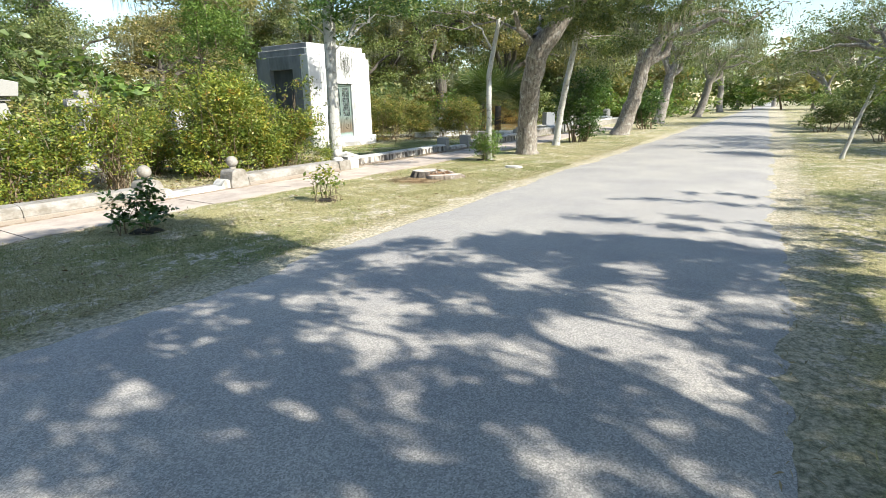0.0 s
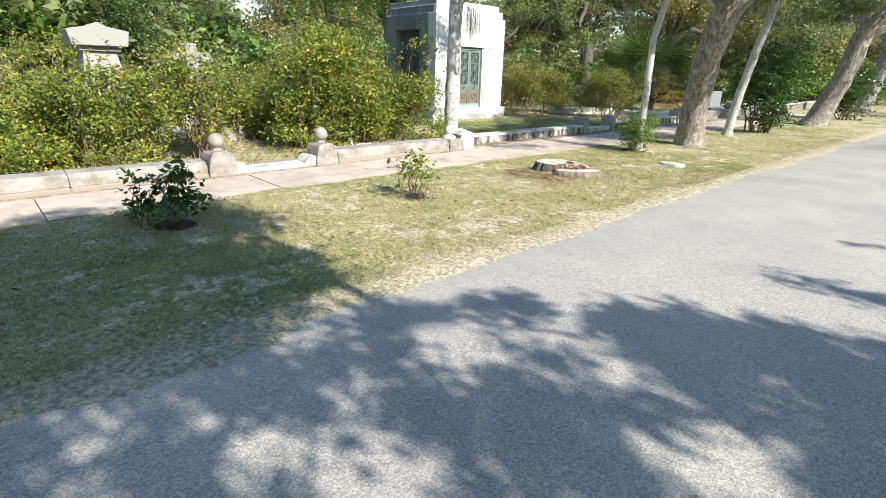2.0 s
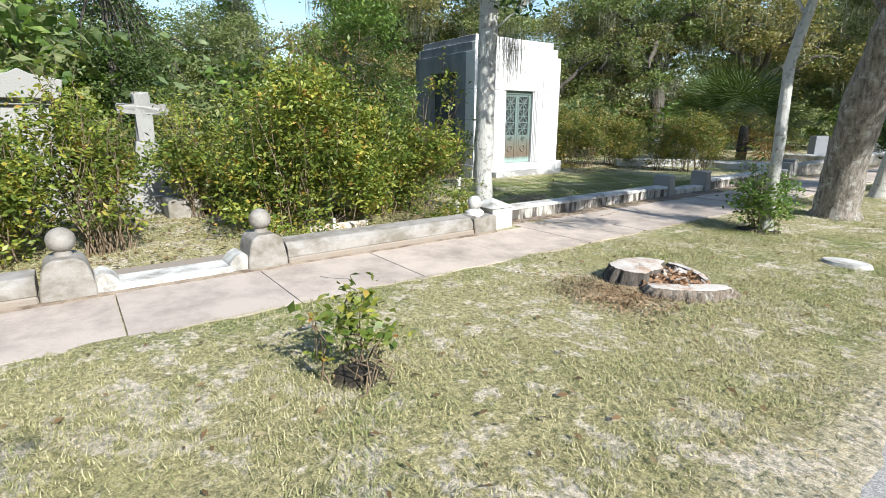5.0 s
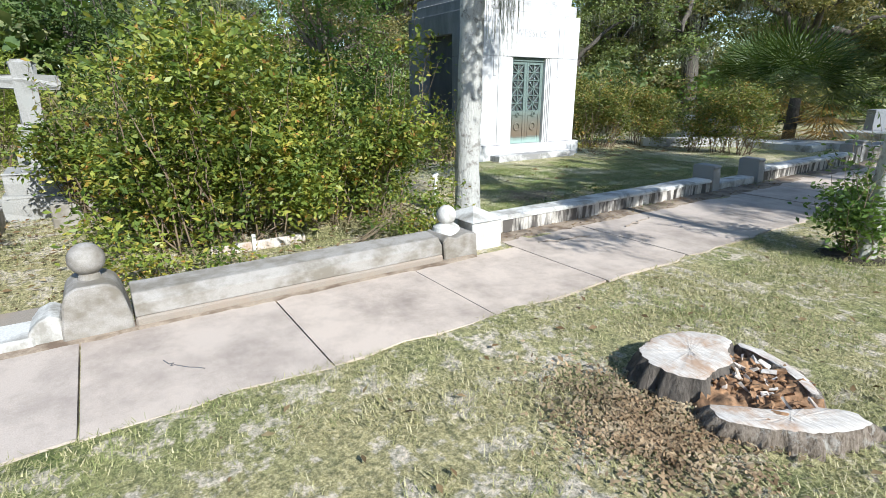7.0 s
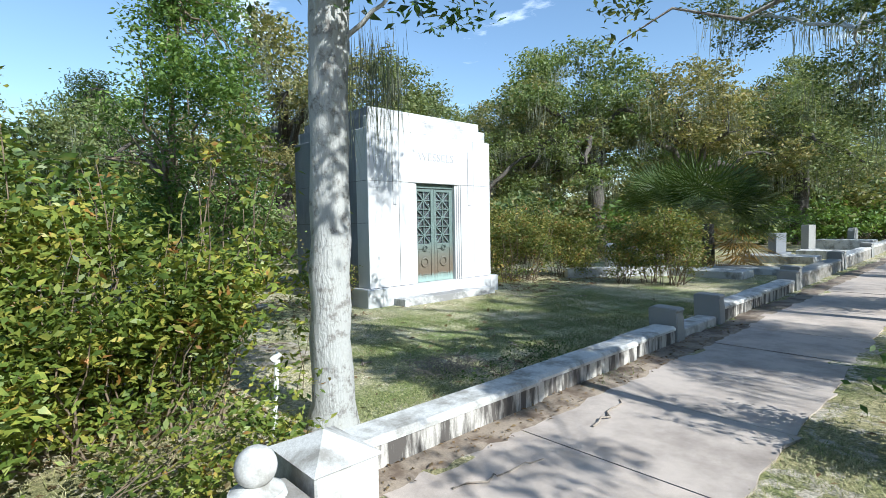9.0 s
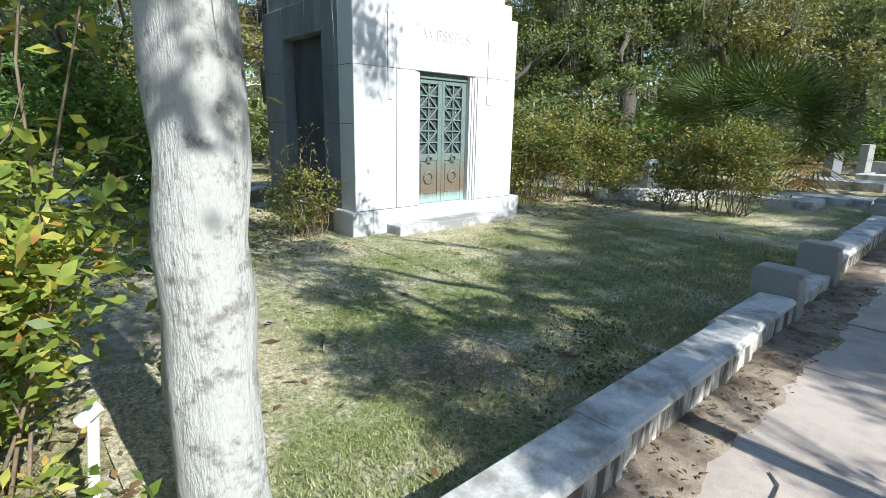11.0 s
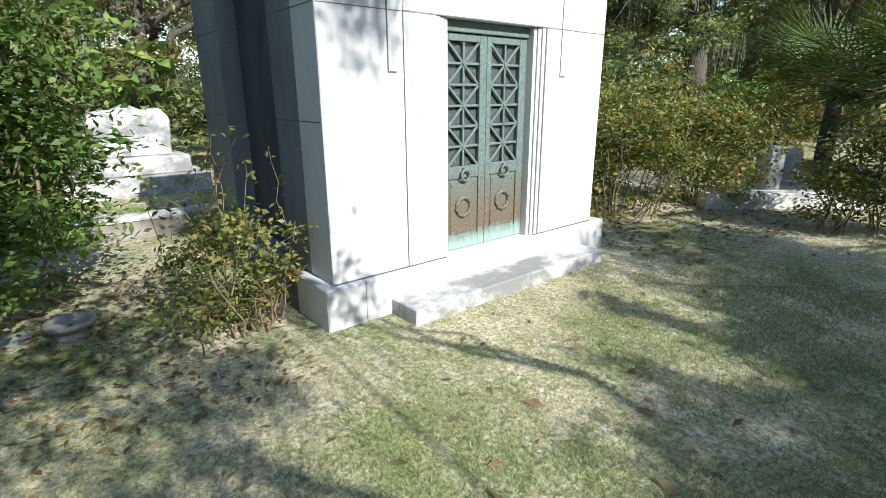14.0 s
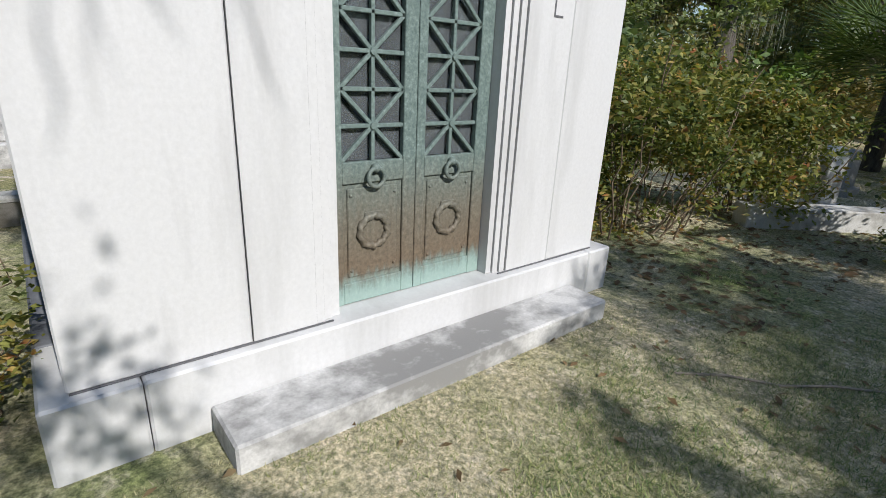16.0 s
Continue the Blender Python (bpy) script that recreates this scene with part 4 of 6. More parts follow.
# big leaning live oak on the verge
c = cloud(RNG, (-2.0, 17.4, 6.2), (2.4, 3.0, 1.0), 20, 0.8) + cloud(RNG, (-5.4, 18.0, 4.4), (1.4, 1.8, 0.6), 8, 0.5) + cloud(RNG, (-6.9, 17.3, 3.9), (0.9, 0.9, 0.3), 7, 0.4) + cloud(RNG, (-6.9, 13.2, 5.2), (0.7, 0.5, 0.3), 3, 0.3) + [(-8.5, 14.5, 7.3, 0.45, 0.4, 0.4), (-8.3, 14.3, 7.9, 0.3, 0.3, 0.3)] + [(-8.9, 14.6, 6.9, 0.35, 0.3, 0.3)] + [(-8.5, 14.32, 4.9, 0.2, 0.2, 0.2), (-8.6, 14.22, 5.2, 0.15, 0.13, 0.15)] + [(-9.78, 14.2, 4.0, 0.16, 0.14, 0.2), (-9.8, 14.3, 3.75, 0.14, 0.12, 0.16), (-9.5, 14.2, 4.3, 0.1, 0.08, 0.12)]
LAWN_OPEN = ((-13.28, 14.0, 0.5, 0.4), (-12.45, 14.25, 0.35, 0.4), (-12.58, 15.05, 0.4, 0.25), (-12.39, 16.86, 0.3, 0.14), (-12.32, 13.42, 0.22, 0.18), (-11.3, 14.72, 0.3, 0.2), (-11.0, 13.93, 0.28, 0.16), (-11.92, 13.6, 0.22, 0.18),
             (-12.13, 13.07, 0.3, 0.2), (-11.76, 12.83, 0.24, 0.14), (-12.1, 12.3, 0.4, 0.2), (-12.5, 11.5, 0.7, 0.35), (-10.6, 14.6, 0.2, 0.15), (-10.66, 16.64, 0.3, 0.18), (-11.6, 15.9, 0.25, 0.15), (-11.46, 18.1, 0.4, 0.18), (-11.2, 17.3, 0.3, 0.15))
LR = np.random.default_rng(77)


def lawn_shade(count, x0, x1, y0, y1, r):
    out = []
    while len(out) < count:
        gx, gy, q = LR.uniform(x0, x1), LR.uniform(y0, y1), r * LR.uniform(0.6, 1.4)
        if gx - 0.35 * (gy - 12.5) < -12.6 and gy < 15.5 or any(((gx - px) / (rx + q * 0.7)) ** 2 + ((gy - py) / (ry + q * 0.7)) ** 2 < 1 for px, py, rx, ry in LAWN_OPEN):
            continue
        z = LR.uniform(3.6, 5.0)
        out.append((gx + z * ce / se, gy + 0.048 * z, z, q, q, q * 0.65))
    return out


def lawn_streak(pts, r, step=0.13):
    out = []
    for (xa, ya), (xb, yb) in zip(pts, pts[1:]):
        k = max(1, int(math.hypot(xb - xa, yb - ya) / step))
        for i in range(k):
            t, z, q = (i + LR.uniform(0, 1)) / k, LR.uniform(3.7, 4.9), r * LR.uniform(0.6, 1.3)
            out.append((xa + (xb - xa) * t + LR.normal() * r * 0.4 + z * ce / se, ya + (yb - ya) * t + LR.normal() * r * 0.4 + 0.048 * z, z, q, q, q * 0.6))
    return out


lawn_fine = lawn_shade(90, -11.9, -9.7, 11.7, 13.2, 0.14) + lawn_shade(84, -12.6, -9.7, 12.8, 15.6, 0.14) + lawn_shade(46, -12.2, -9.7, 15.2, 18.2, 0.17)
c += lawn_shade(26, -12.4, -9.7, 18.0, 25.0, 0.36)
lawn_fine += lawn_streak(((-14.5, 12.68), (-13.7, 12.9), (-13.0, 13.14), (-12.2, 13.35)), 0.09) + lawn_streak(((-12.9, 12.28), (-12.0, 12.44), (-11.45, 12.65)), 0.1) + lawn_streak(((-13.35, 15.2), (-12.8, 15.35), (-12.1, 15.67)), 0.1, 0.16) + lawn_streak(((-13.9, 16.1), (-13.2, 16.3), (-12.4, 16.35)), 0.12)
c += shade_clumps(RNG, -9.3, -7.8, 10.8, 15.5, 12, 0.24, 3.6, 4.8)
tree("oak_tree", "leaning live oak with rough grey bark and hanging moss", (-6.62, 15.3, 0),
     [(-6.62, 15.3, -0.1), (-6.55, 15.15, 0.9), (-6.35, 14.85, 2.0), (-6.05, 14.7, 3.0), (-5.2, 15.0, 4.2), (-3.9, 15.6, 5.4), (-2.6, 16.2, 6.3)],
     [0.34, 0.3, 0.29, 0.31, 0.22, 0.15, 0.08],
     [((-6.1, 14.72, 2.9), (-7.6, 15.2, 4.0), 0.07, 0.03, 0.2), ((-6.4, 13.9, 4.0), (-8.4, 14.4, 7.3), 0.016, 0.007, 0.1), ((-6.1, 14.72, 2.9), (-6.9, 13.2, 4.9), 0.1, 0.03, 0.1), ((-5.2, 15.0, 4.2), (-5.4, 17.6, 4.9), 0.13, 0.05, 0.3), ((-3.9, 15.6, 5.4), (-3.0, 18.6, 6.6), 0.1, 0.04, 0.2), ((-6.3, 14.9, 3.4), (-7.4, 18.4, 4.2), 0.07, 0.03, 0.2), ((-4.6, 15.3, 4.8), (-2.6, 14.2, 6.6), 0.1, 0.04, 0.1)],
     c, 46000, 0.1, L_OAK, BARK_OAK, 31, 520, 0.6, sides=16, spread=0.13, sprays=(lawn_fine, 21000, 0.085))
# thin young trees on the verge
tree("young_tree", "slim pale young tree with bare stem", (-6.74, 12.94, 0),
     [(-6.74, 12.94, -0.05), (-6.72, 12.9, 1.1), (-6.78, 12.98, 2.3), (-6.6, 13.1, 3.4), (-6.5, 13.2, 4.6)], [0.085, 0.075, 0.07, 0.055, 0.03],
     [((-6.7, 13.05, 2.9), (-7.3, 12.6, 3.8), 0.03, 0.01, 0.1), ((-6.6, 13.1, 3.4), (-6.0, 13.6, 4.2), 0.03, 0.01, 0.1)],
     cloud(RNG, (-6.6, 12.9, 4.7), (0.6, 0.5, 0.6), 6, 0.32), 1500, 0.09, L_OAK, BARK_PALE, 41, 0, 0.5, twigs=14)
tree("leaning_tree", "thin grey leaning tree beside the oak", (-6.95, 18.8, 0),
     [(-6.95, 18.8, -0.05), (-6.8, 18.75, 1.2), (-6.52, 18.66, 2.6), (-6.2, 18.6, 4.2), (-5.9, 18.6, 5.6)], [0.13, 0.115, 0.105, 0.09, 0.05],
     [((-6.3, 18.6, 3.6), (-7.3, 19.2, 4.9), 0.05, 0.02, 0.1), ((-6.2, 18.6, 4.2), (-8.9, 22.6, 5.6), 0.08, 0.05, 0.4), ((-8.9, 22.6, 5.6), (-11.6, 24.2, 6.9), 0.05, 0.02, 0.2), ((-8.9, 22.6, 5.6), (-9.2, 24.4, 4.6), 0.03, 0.012, 0.1)],
     cloud(RNG, (-6.2, 18.8, 5.6), (1.5, 1.5, 0.9), 12, 0.6) + [(-11.5, 24.0, 6.6, 0.8, 0.8, 0.5), (-9.36, 24.0, 5.1, 0.9, 0.9, 0.6), (-8.86, 23.8, 6.4, 1.0, 1.0, 0.6), (-12.3, 24.2, 7.6, 0.7, 0.7, 0.4), (-9.0, 24.2, 4.3, 0.6, 0.7, 0.7), (-10.4, 24.0, 6.8, 0.8, 0.8, 0.5), (-9.6, 24.4, 7.6, 1.1, 1.1, 0.6), (-8.0, 23.4, 5.2, 0.9, 0.9, 0.8)],
     16000, 0.11, L_OAK, BARK_PALE, 43, 160, 0.9, twigs=30)
# oaks further along the avenue


def big_oak(base, lean, h, spread, seed, count=15000, moss=300, name="avenue_oak", label="mossy live oak arching over the lane", group="avenue oaks", leaf=0.15, mat=None, low=0.42, full=0):
    rng = np.random.default_rng(seed)
    b = np.array(base, float)
    top = b + np.array((lean[0], lean[1], h * 0.62))
    fork = b + np.array((lean[0] * 0.35, lean[1] * 0.35, h * 0.33))
    limbs, cl = [], []
    for k in range(7):
        a = k * 2.4 + rng.uniform(0, 1)
        e = b + np.array((lean[0] + math.cos(a) * spread * rng.uniform(0.5, 0.85), lean[1] + math.sin(a) * spread * rng.uniform(0.5, 0.85), h * rng.uniform(low + 0.08, 0.85)))
        limbs.append((tuple(fork if k % 2 else (fork + top) / 2), tuple(e), h * 0.02, h * 0.006, h * 0.05))
        cl += cloud(rng, e, (spread * 0.36, spread * 0.36, h * 0.12), 5, spread * 0.17)
    cl += cloud(rng, b + np.array((lean[0], lean[1], h * 0.72)), (spread * 0.6, spread * 0.6, h * 0.2), 14, spread * 0.19)
    if full:
        cl += cloud(rng, b + np.array((lean[0], lean[1], h * 0.56)), (spread * 0.72, spread * 0.72, h * 0.34), full, spread * 0.15)
    return tree(name, label, tuple(b), [tuple(b - (0, 0, 0.1)), tuple((b + fork) / 2 + (0.1, 0.1, 0)), tuple(fork), tuple((fork + top) / 2), tuple(top)],
                [h * 0.042, h * 0.036, h * 0.034, h * 0.022, h * 0.01], limbs, cl, count, leaf, mat or L_OAK, BARK_DARK if name == "wood_oak" else BARK_OAK, seed, moss, h * 0.1, group, twigs=30, spread=0.3)


av = big_oak((-6.4, 26.0, 0), (2.2, 1.0), 9.5, 5.0, 51, 12000, 220)
copy_thing(av, pose(-7.2, 40.0, 0, 0, 0, 40))
copy_thing(av, pose(-6.6, 56.0, 0, 0, 0, 10))
copy_thing(av, pose(-6.4, 76.0, 0, 0, 0, 80))
copy_thing(av, pose(-6.0, 100.0, 0, 0, 0, 20))
# three unseen oaks south of the start, added to block sky light on the lane
copy_thing(av, pose(-6.8, -11.0, 0, 0, 0, 30) @ Matrix.Scale(1.2, 4))
copy_thing(av, pose(-0.5, -17.0, 0, 0, 0, 190) @ Matrix.Scale(1.5, 4))
copy_thing(av, pose(6.4, -12.5, 0, 0, 0, 250) @ Matrix.Scale(1.25, 4))
av2 = big_oak((6.2, 38.0, 0), (-2.0, 0.5), 8.0, 4.8, 53, 11000, 200)
copy_thing(av2, pose(5.6, 55.0, 0, 0, 0, 60))
copy_thing(av2, pose(5.0, 74.0, 0, 0, 0, 15))
copy_thing(av2, pose(4.4, 98.0, 0, 0, 0, -40))
copy_thing(av2, pose(-1.0, 128.0, 0, 0, 0, -40) @ Matrix.Scale(1.3, 4))
copy_thing(av2, pose(9.0, 24.0, 0, 0, 0, 130))
# trees right of the lane whose shade falls on it
rng = np.random.default_rng(57)
cl = shade_clumps(rng, -7.3, -4.5, -2.0, 3.7, 84, 0.5, 4.8, 7.0)
# openings in the crown, given by where their light falls on the lane: x, y, half widths
OPEN = ((-3.12, 1.35, 0.36, 0.3), (-2.62, 1.02, 0.2, 0.14), (-2.63, 2.88, 0.34, 0.34), (-3.5, 3.02, 0.2, 0.16), (-2.5, 2.06, 0.22, 0.14), (-1.95, 2.2, 0.34, 0.3), (-1.62, 1.9, 0.3, 0.16),
        (-1.99, 3.3, 0.28, 0.26), (-1.0, 3.1, 0.5, 0.42), (-0.98, 2.4, 0.26, 0.1), (-0.72, 4.15, 0.3, 0.22), (-0.66, 3.66, 0.3, 0.14), (-0.28, 3.74, 0.2, 0.16), (-0.95, 4.78, 0.55, 0.3),
        (-2.45, 4.3, 0.4, 0.3), (-3.3, 3.78, 0.28, 0.2), (-2.9, 3.55, 0.24, 0.24), (-3.06, 4.22, 0.2, 0.18), (-1.75, 4.12, 0.45, 0.2), (-0.1, 4.5, 0.3, 0.3), (0.0, 3.0, 0.3, 0.35),
        (-0.25, 2.3, 0.25, 0.2), (-1.2, 1.5, 0.3, 0.2), (-0.7, 1.2, 0.3, 0.25), (-2.0, 0.6, 0.3, 0.3), (-3.5, 2.4, 0.16, 0.14), (0.1, 5.6, 0.3, 0.25), (-0.6, 5.6, 0.3, 0.16))
EDGE_X, EDGE_Y = (-4.6, -4.05, -3.6, -2.6, -1.16, 0.8), (3.4, 3.75, 4.5, 5.5, 6.15, 6.6)


def above(gx, gy, z):
    """The point at height z whose shadow falls at gx, gy on the ground."""
    return (gx + z * ce / se, gy + z * ce / se * math.tan(radians(SUN_AZ)), z)


def lane_shade(rng, count, r):
    out = []
    while len(out) < count:
        gx, gy = rng.uniform(-4.6, 0.8), rng.uniform(-3.0, 6.6)
        q = r * rng.uniform(0.6, 1.4)
        free = any(((gx - px) / (rx * 0.62 + q * 0.5)) ** 2 + ((gy - py) / (ry * 0.62 + q * 0.5)) ** 2 < 1 for px, py, rx, ry in OPEN)
        if not free and gy < np.interp(gx, EDGE_X, EDGE_Y) - q:
            out.append((*above(gx, gy, rng.uniform(4.0, 5.8)), q, q, q * 0.7))
    return out


def shade_streak(rng, pts, r, step=0.16, z=4.6):
    """Clumps strung along a bough whose shadow lies along pts."""
    out = []
    for (xa, ya), (xb, yb) in zip(pts, pts[1:]):
        k = max(1, int(math.hypot(xb - xa, yb - ya) / step))
        for i in range(k):
            t = (i + rng.uniform(0, 1)) / k
            q = r * rng.uniform(0.6, 1.3)
            out.append((*above(xa + (xb - xa) * t + rng.normal() * r * 0.4, ya + (yb - ya) * t + rng.normal() * r * 0.4, z + rng.uniform(-0.5, 0.5)), q, q, q * 0.6))
    return out


fine = lane_shade(rng, 900, 0.15)
fine += shade_streak(rng, ((-2.8, 4.95), (-2.2, 5.1), (-1.5, 5.3), (-0.9, 5.5), (0.2, 5.9)), 0.2, 0.1)
fine += shade_streak(rng, ((-2.3, 6.6), (-1.6, 6.75), (-0.9, 6.7), (0.3, 6.9)), 0.13) + shade_streak(rng, ((-2.1, 8.3), (-1.4, 8.5), (-0.5, 8.7), (0.4, 8.9)), 0.12, 0.22)
fine += shade_streak(rng, ((-1.4, 9.3), (-0.4, 9.5), (0.6, 9.7)), 0.12, 0.25) + shade_streak(rng, ((-1.0, 7.3), (0.0, 7.4), (1.0, 7.6)), 0.14, 0.2)
cl += shade_clumps(rng, 0.2, 2.6, -2, 9, 18, 0.35, 3.0, 4.2)
BOUGHS = (((0.6, 1.9, 5.2), (-1.16, 2.3, 5.0), (-2.4, 2.4, 4.8), (-3.9, 2.1, 4.6)), ((0.8, 4.9, 5.0), (-1.2, 4.46, 4.8), (-2.6, 4.62, 4.7), (-3.9, 3.9, 4.6)),
          ((0.4, 0.6, 5.2), (-1.4, 1.0, 5.0), (-2.2, 1.35, 4.9), (-2.4, 2.4, 4.8)), ((0.8, 3.4, 5.2), (-0.5, 3.5, 5.0), (-1.5, 3.6, 4.9), (-2.3, 3.55, 4.8), (-3.2, 3.4, 4.8)))
limbs = [((7.6, 1.5, 2.8), (3.6, 4.2, 4.4), 0.08, 0.03, 0.3), ((7.0, 1.5, 3.6), (3.4, -2.2, 5.0), 0.08, 0.03, 0.3), ((5.4, 1.6, 4.8), (3.6, 3.2, 5.4), 0.06, 0.03, 0.2), ((7.6, 1.5, 2.8), (5.2, 6.0, 3.6), 0.06, 0.03, 0.2)]
for bough in BOUGHS:
    for i, (p, q) in enumerate(zip(bough, bough[1:])):
        limbs.append((above(*p), above(*q), 0.034 - 0.006 * i, 0.029 - 0.006 * i, 0.0))
    limbs.append(((7.4, 1.5, 3.2), above(*bough[0]), 0.05, 0.034, 0.35))
tree("roadside_oak", "broad live oak beside the lane", (8.6, 1.2, 0), [(8.6, 1.2, -0.1), (8.3, 1.3, 1.4), (7.6, 1.5, 2.8), (6.4, 1.6, 4.2), (4.0, 1.6, 5.4), (2.2, 1.4, 6.4)], [0.42, 0.36, 0.3, 0.16, 0.1, 0.05],
     limbs, cl, 66000, 0.13, L_OAK, BARK_OAK, 57, 0, 0.6, "roadside oaks", twigs=40, spread=0.15, sprays=(fine, 84000, 0.1))
near = big_oak((7.4, -9.5, 0), (-1.4, 1.2), 7.4, 4.6, 58, 10000, 0, "roadside_oak", "live oak beside the lane", "roadside oaks", 0.15)
copy_thing(near, pose(7.0, 10.6, 0, 0, 0, 160) @ Matrix.Scale(0.62, 4))

# ---------- far woods: free-standing trees behind the plots, and unseen ones east and south ---
WOOD = dict(name="wood_oak", label="tall moss-draped oak behind the graves", group="oaks behind the plots", leaf=0.24, full=22, mat=L_WOOD)
w1 = big_oak((-31, 20, 0), (0.5, 0), 12.5, 6.0, 61, 17000, 300, low=0.22, **WOOD)
w2 = big_oak((-27, 35, 0), (-0.5, 0.5), 13.5, 5.4, 63, 17000, 300, low=0.2, **WOOD)
w3 = big_oak((-38, 4, 0), (0, 0.6), 10.0, 6.2, 65, 16000, 380, low=0.2, **WOOD)
for src, x, y, a, k in ((w3, -33, -9, 70, 0.95), (w1, -44, 14, 120, 0.9), (w2, -40, 27, 40, 0.95), (w1, -33, 45, 200, 0.95), (w3, -22, 49, 20, 1.1), (w2, -17, 62, 100, 0.95),
                       (w3, -46, -4, 220, 1.0), (w1, -52, 34, 15, 1.0), (w3, -30, 62, 140, 1.2), (w1, -14, 80, 70, 1.0), (w3, -36, -24, 10, 1.0), (w3, -24, 27, 250, 0.62),
                       (w3, -28, 11, 310, 0.62), (w3, 18, 38, 80, 0.9), (w3, 22, 0, 130, 1.0), (w3, 8, -26, 10, 1.0), (w1, -12, -32, 100, 0.9), (w3, -25, -18, 55, 0.7), (w1, -24.5, 30, 30, 0.78), (w2, -24, 23, 140, 0.68), (w1, -18.5, 39, 250, 0.92), (w2, -16, 50, 10, 1.0), (w1, -26.5, 15, 80, 0.56)):
    copy_thing(src, pose(x, y, 0, 0, 0, a) @ Matrix.Scale(k, 4))
# second row: unseen oaks added east and south to block low sky light
for src, x, y, a, k in ((w2, -21, 33, 75, 0.88), (w1, -27.5, 24.5, 190, 0.72), (w1, -14.5, 45, 130, 0.9), (w2, -20, 56, 310, 1.0), (w1, -27, -9, 20, 0.56), (w2, -31, -2, 260, 0.56), (w1, -24, -13, 140, 0.6), (w2, -34, 8, 95, 0.6),
                       (w1, 21, -13, 10, 0.9), (w2, 20, 13, 200, 0.85), (w3, 25, 25, 120, 1.1), (w1, 15, -33, 60, 1.0), (w2, -4, -36, 150, 1.0), (w3, 27, 8, 30, 1.2), (w3, 28, -18, 300, 1.2)):
    copy_thing(src, pose(x, y, 0, 0, 0, a) @ Matrix.Scale(k, 4))

# undergrowth that closes the distance below the crowns
thk = []
for k, (mat, hh) in enumerate(((L_WOOD, 3.4), (L_FRESH, 2.8), (L_HEDGE, 2.2))):
    thk.append(bush("thicket", "dense woodland undergrowth behind the graves", (-30.0 - 6 * k, 30, 0), cloud(np.random.default_rng(320 + k), (-30.0 - 6 * k, 30, hh * 0.5), (2.6, 2.6, hh * 0.42), 22, hh * 0.3),
                    1800, 0.275, mat, 320 + k, 1, 0.05, 0.22, 16, group="woodland thickets"))
rng = np.random.default_rng(330)
for k in range(76):
    if k < 46:
        x, y = rng.uniform(-46, -27), -26 + k * 2.3 + rng.uniform(-1, 1)
    elif k < 62:
        x, y = rng.uniform(-26, -9.5), rng.uniform(52, 72)
    elif k < 74:
        x, y = rng.uniform(5.5, 14), 26 + (k - 62) * 4.2
    else:
        x, y = rng.uniform(-12, -7.8), 56 + (k - 74) * 5.0
    copy_thing(thk[k % 3 if k < 46 else k % 2], pose(x, y, 0, 0, 0, rng.uniform(0, 360)) @ Matrix.Scale(rng.uniform(0.8, 1.35), 4))
for x, y, s_ in ((-21.5, 22.5, 0.8), (-23.5, 18.5, 0.9), (-20.5, 27.0, 0.9), (-19.0, 32.0, 1.0), (-17.5, 37.0, 0.9), (-15.5, 43.0, 1.0), (-13.5, 49.0, 1.0), (-26, 15.5, 0.8), (-27, 4.5, 0.9), (-24.5, 0.5, 0.9), (-23, -5, 0.9), (-20, -9, 0.9), (-29, 8.5, 1.0), (-19.5, 1.8, 0.6), (-18.5, -4.0, 0.7), (-22.5, 8.6, 0.8), (-21.5, 6.0, 0.6), (-19.5, 24.5, 0.85), (-17.5, 29.5, 0.7), (-16.5, 33.0, 0.8), (-15.5, 38.5, 0.8), (-21, 36, 1.0), (-23, 29, 1.0)):
    copy_thing(thk[0 if s_ < 0.95 else 1], pose(x, y, 0, 0, 0, x * 40) @ Matrix.Scale(s_, 4))
for x, y, s_ in ((-20.5, 46, 1.9), (-15.5, 55, 1.9), (-11.5, 63, 2.0), (-25, 41, 1.8), (-9.5, 72, 2.0), (-29, 36, 1.8), (-17.5, 50, 1.7), (-13, 58, 1.8), (-32, 29, 1.7)):
    copy_thing(thk[0], pose(x, y, 0, 0, 0, y * 37) @ Matrix.Scale(s_, 4))
for x, y, s_ in ((-25, 3, 1.9), (-27, -1, 2.0), (-29, 6, 2.1), (-24, -7, 1.8), (-28, 11, 1.7), (-22, -11, 1.8), (-31, 2, 2.3), (-26, 9, 1.5)):
    copy_thing(thk[1 if x < -26 else 0], pose(x, y, 0, 0, 0, y * 53) @ Matrix.Scale(s_, 4))
# unseen thickets beyond the lane and to the south, added to cut sky fill
for x, y, s_ in ((11.5, -6, 1.7), (12.5, -1.5, 1.9), (13, 4, 1.9), (12, 9, 1.7), (12.5, 14, 1.8), (13, 19, 1.9), (3, -20, 2.0), (-6, -21, 2.0), (-12, -18, 1.9)):
    copy_thing(thk[1], pose(x, y, 0, 0, 0, y * 61) @ Matrix.Scale(s_, 4))
for k in range(30):
    a = radians(62 + k * 5.2)
    copy_thing(thk[k % 2], pose(-8 + 82 * math.cos(a), 12 + 82 * math.sin(a), 0, 0, 0, k * 47) @ Matrix.Scale(2.6 + 0.5 * math.sin(k * 2.1), 4))
for k in range(8):
    copy_thing(thk[k % 2], pose(-10 + 2.6 * k, 132 + (k % 3) * 3, 0, 0, 0, k * 70) @ Matrix.Scale(1.5, 4))

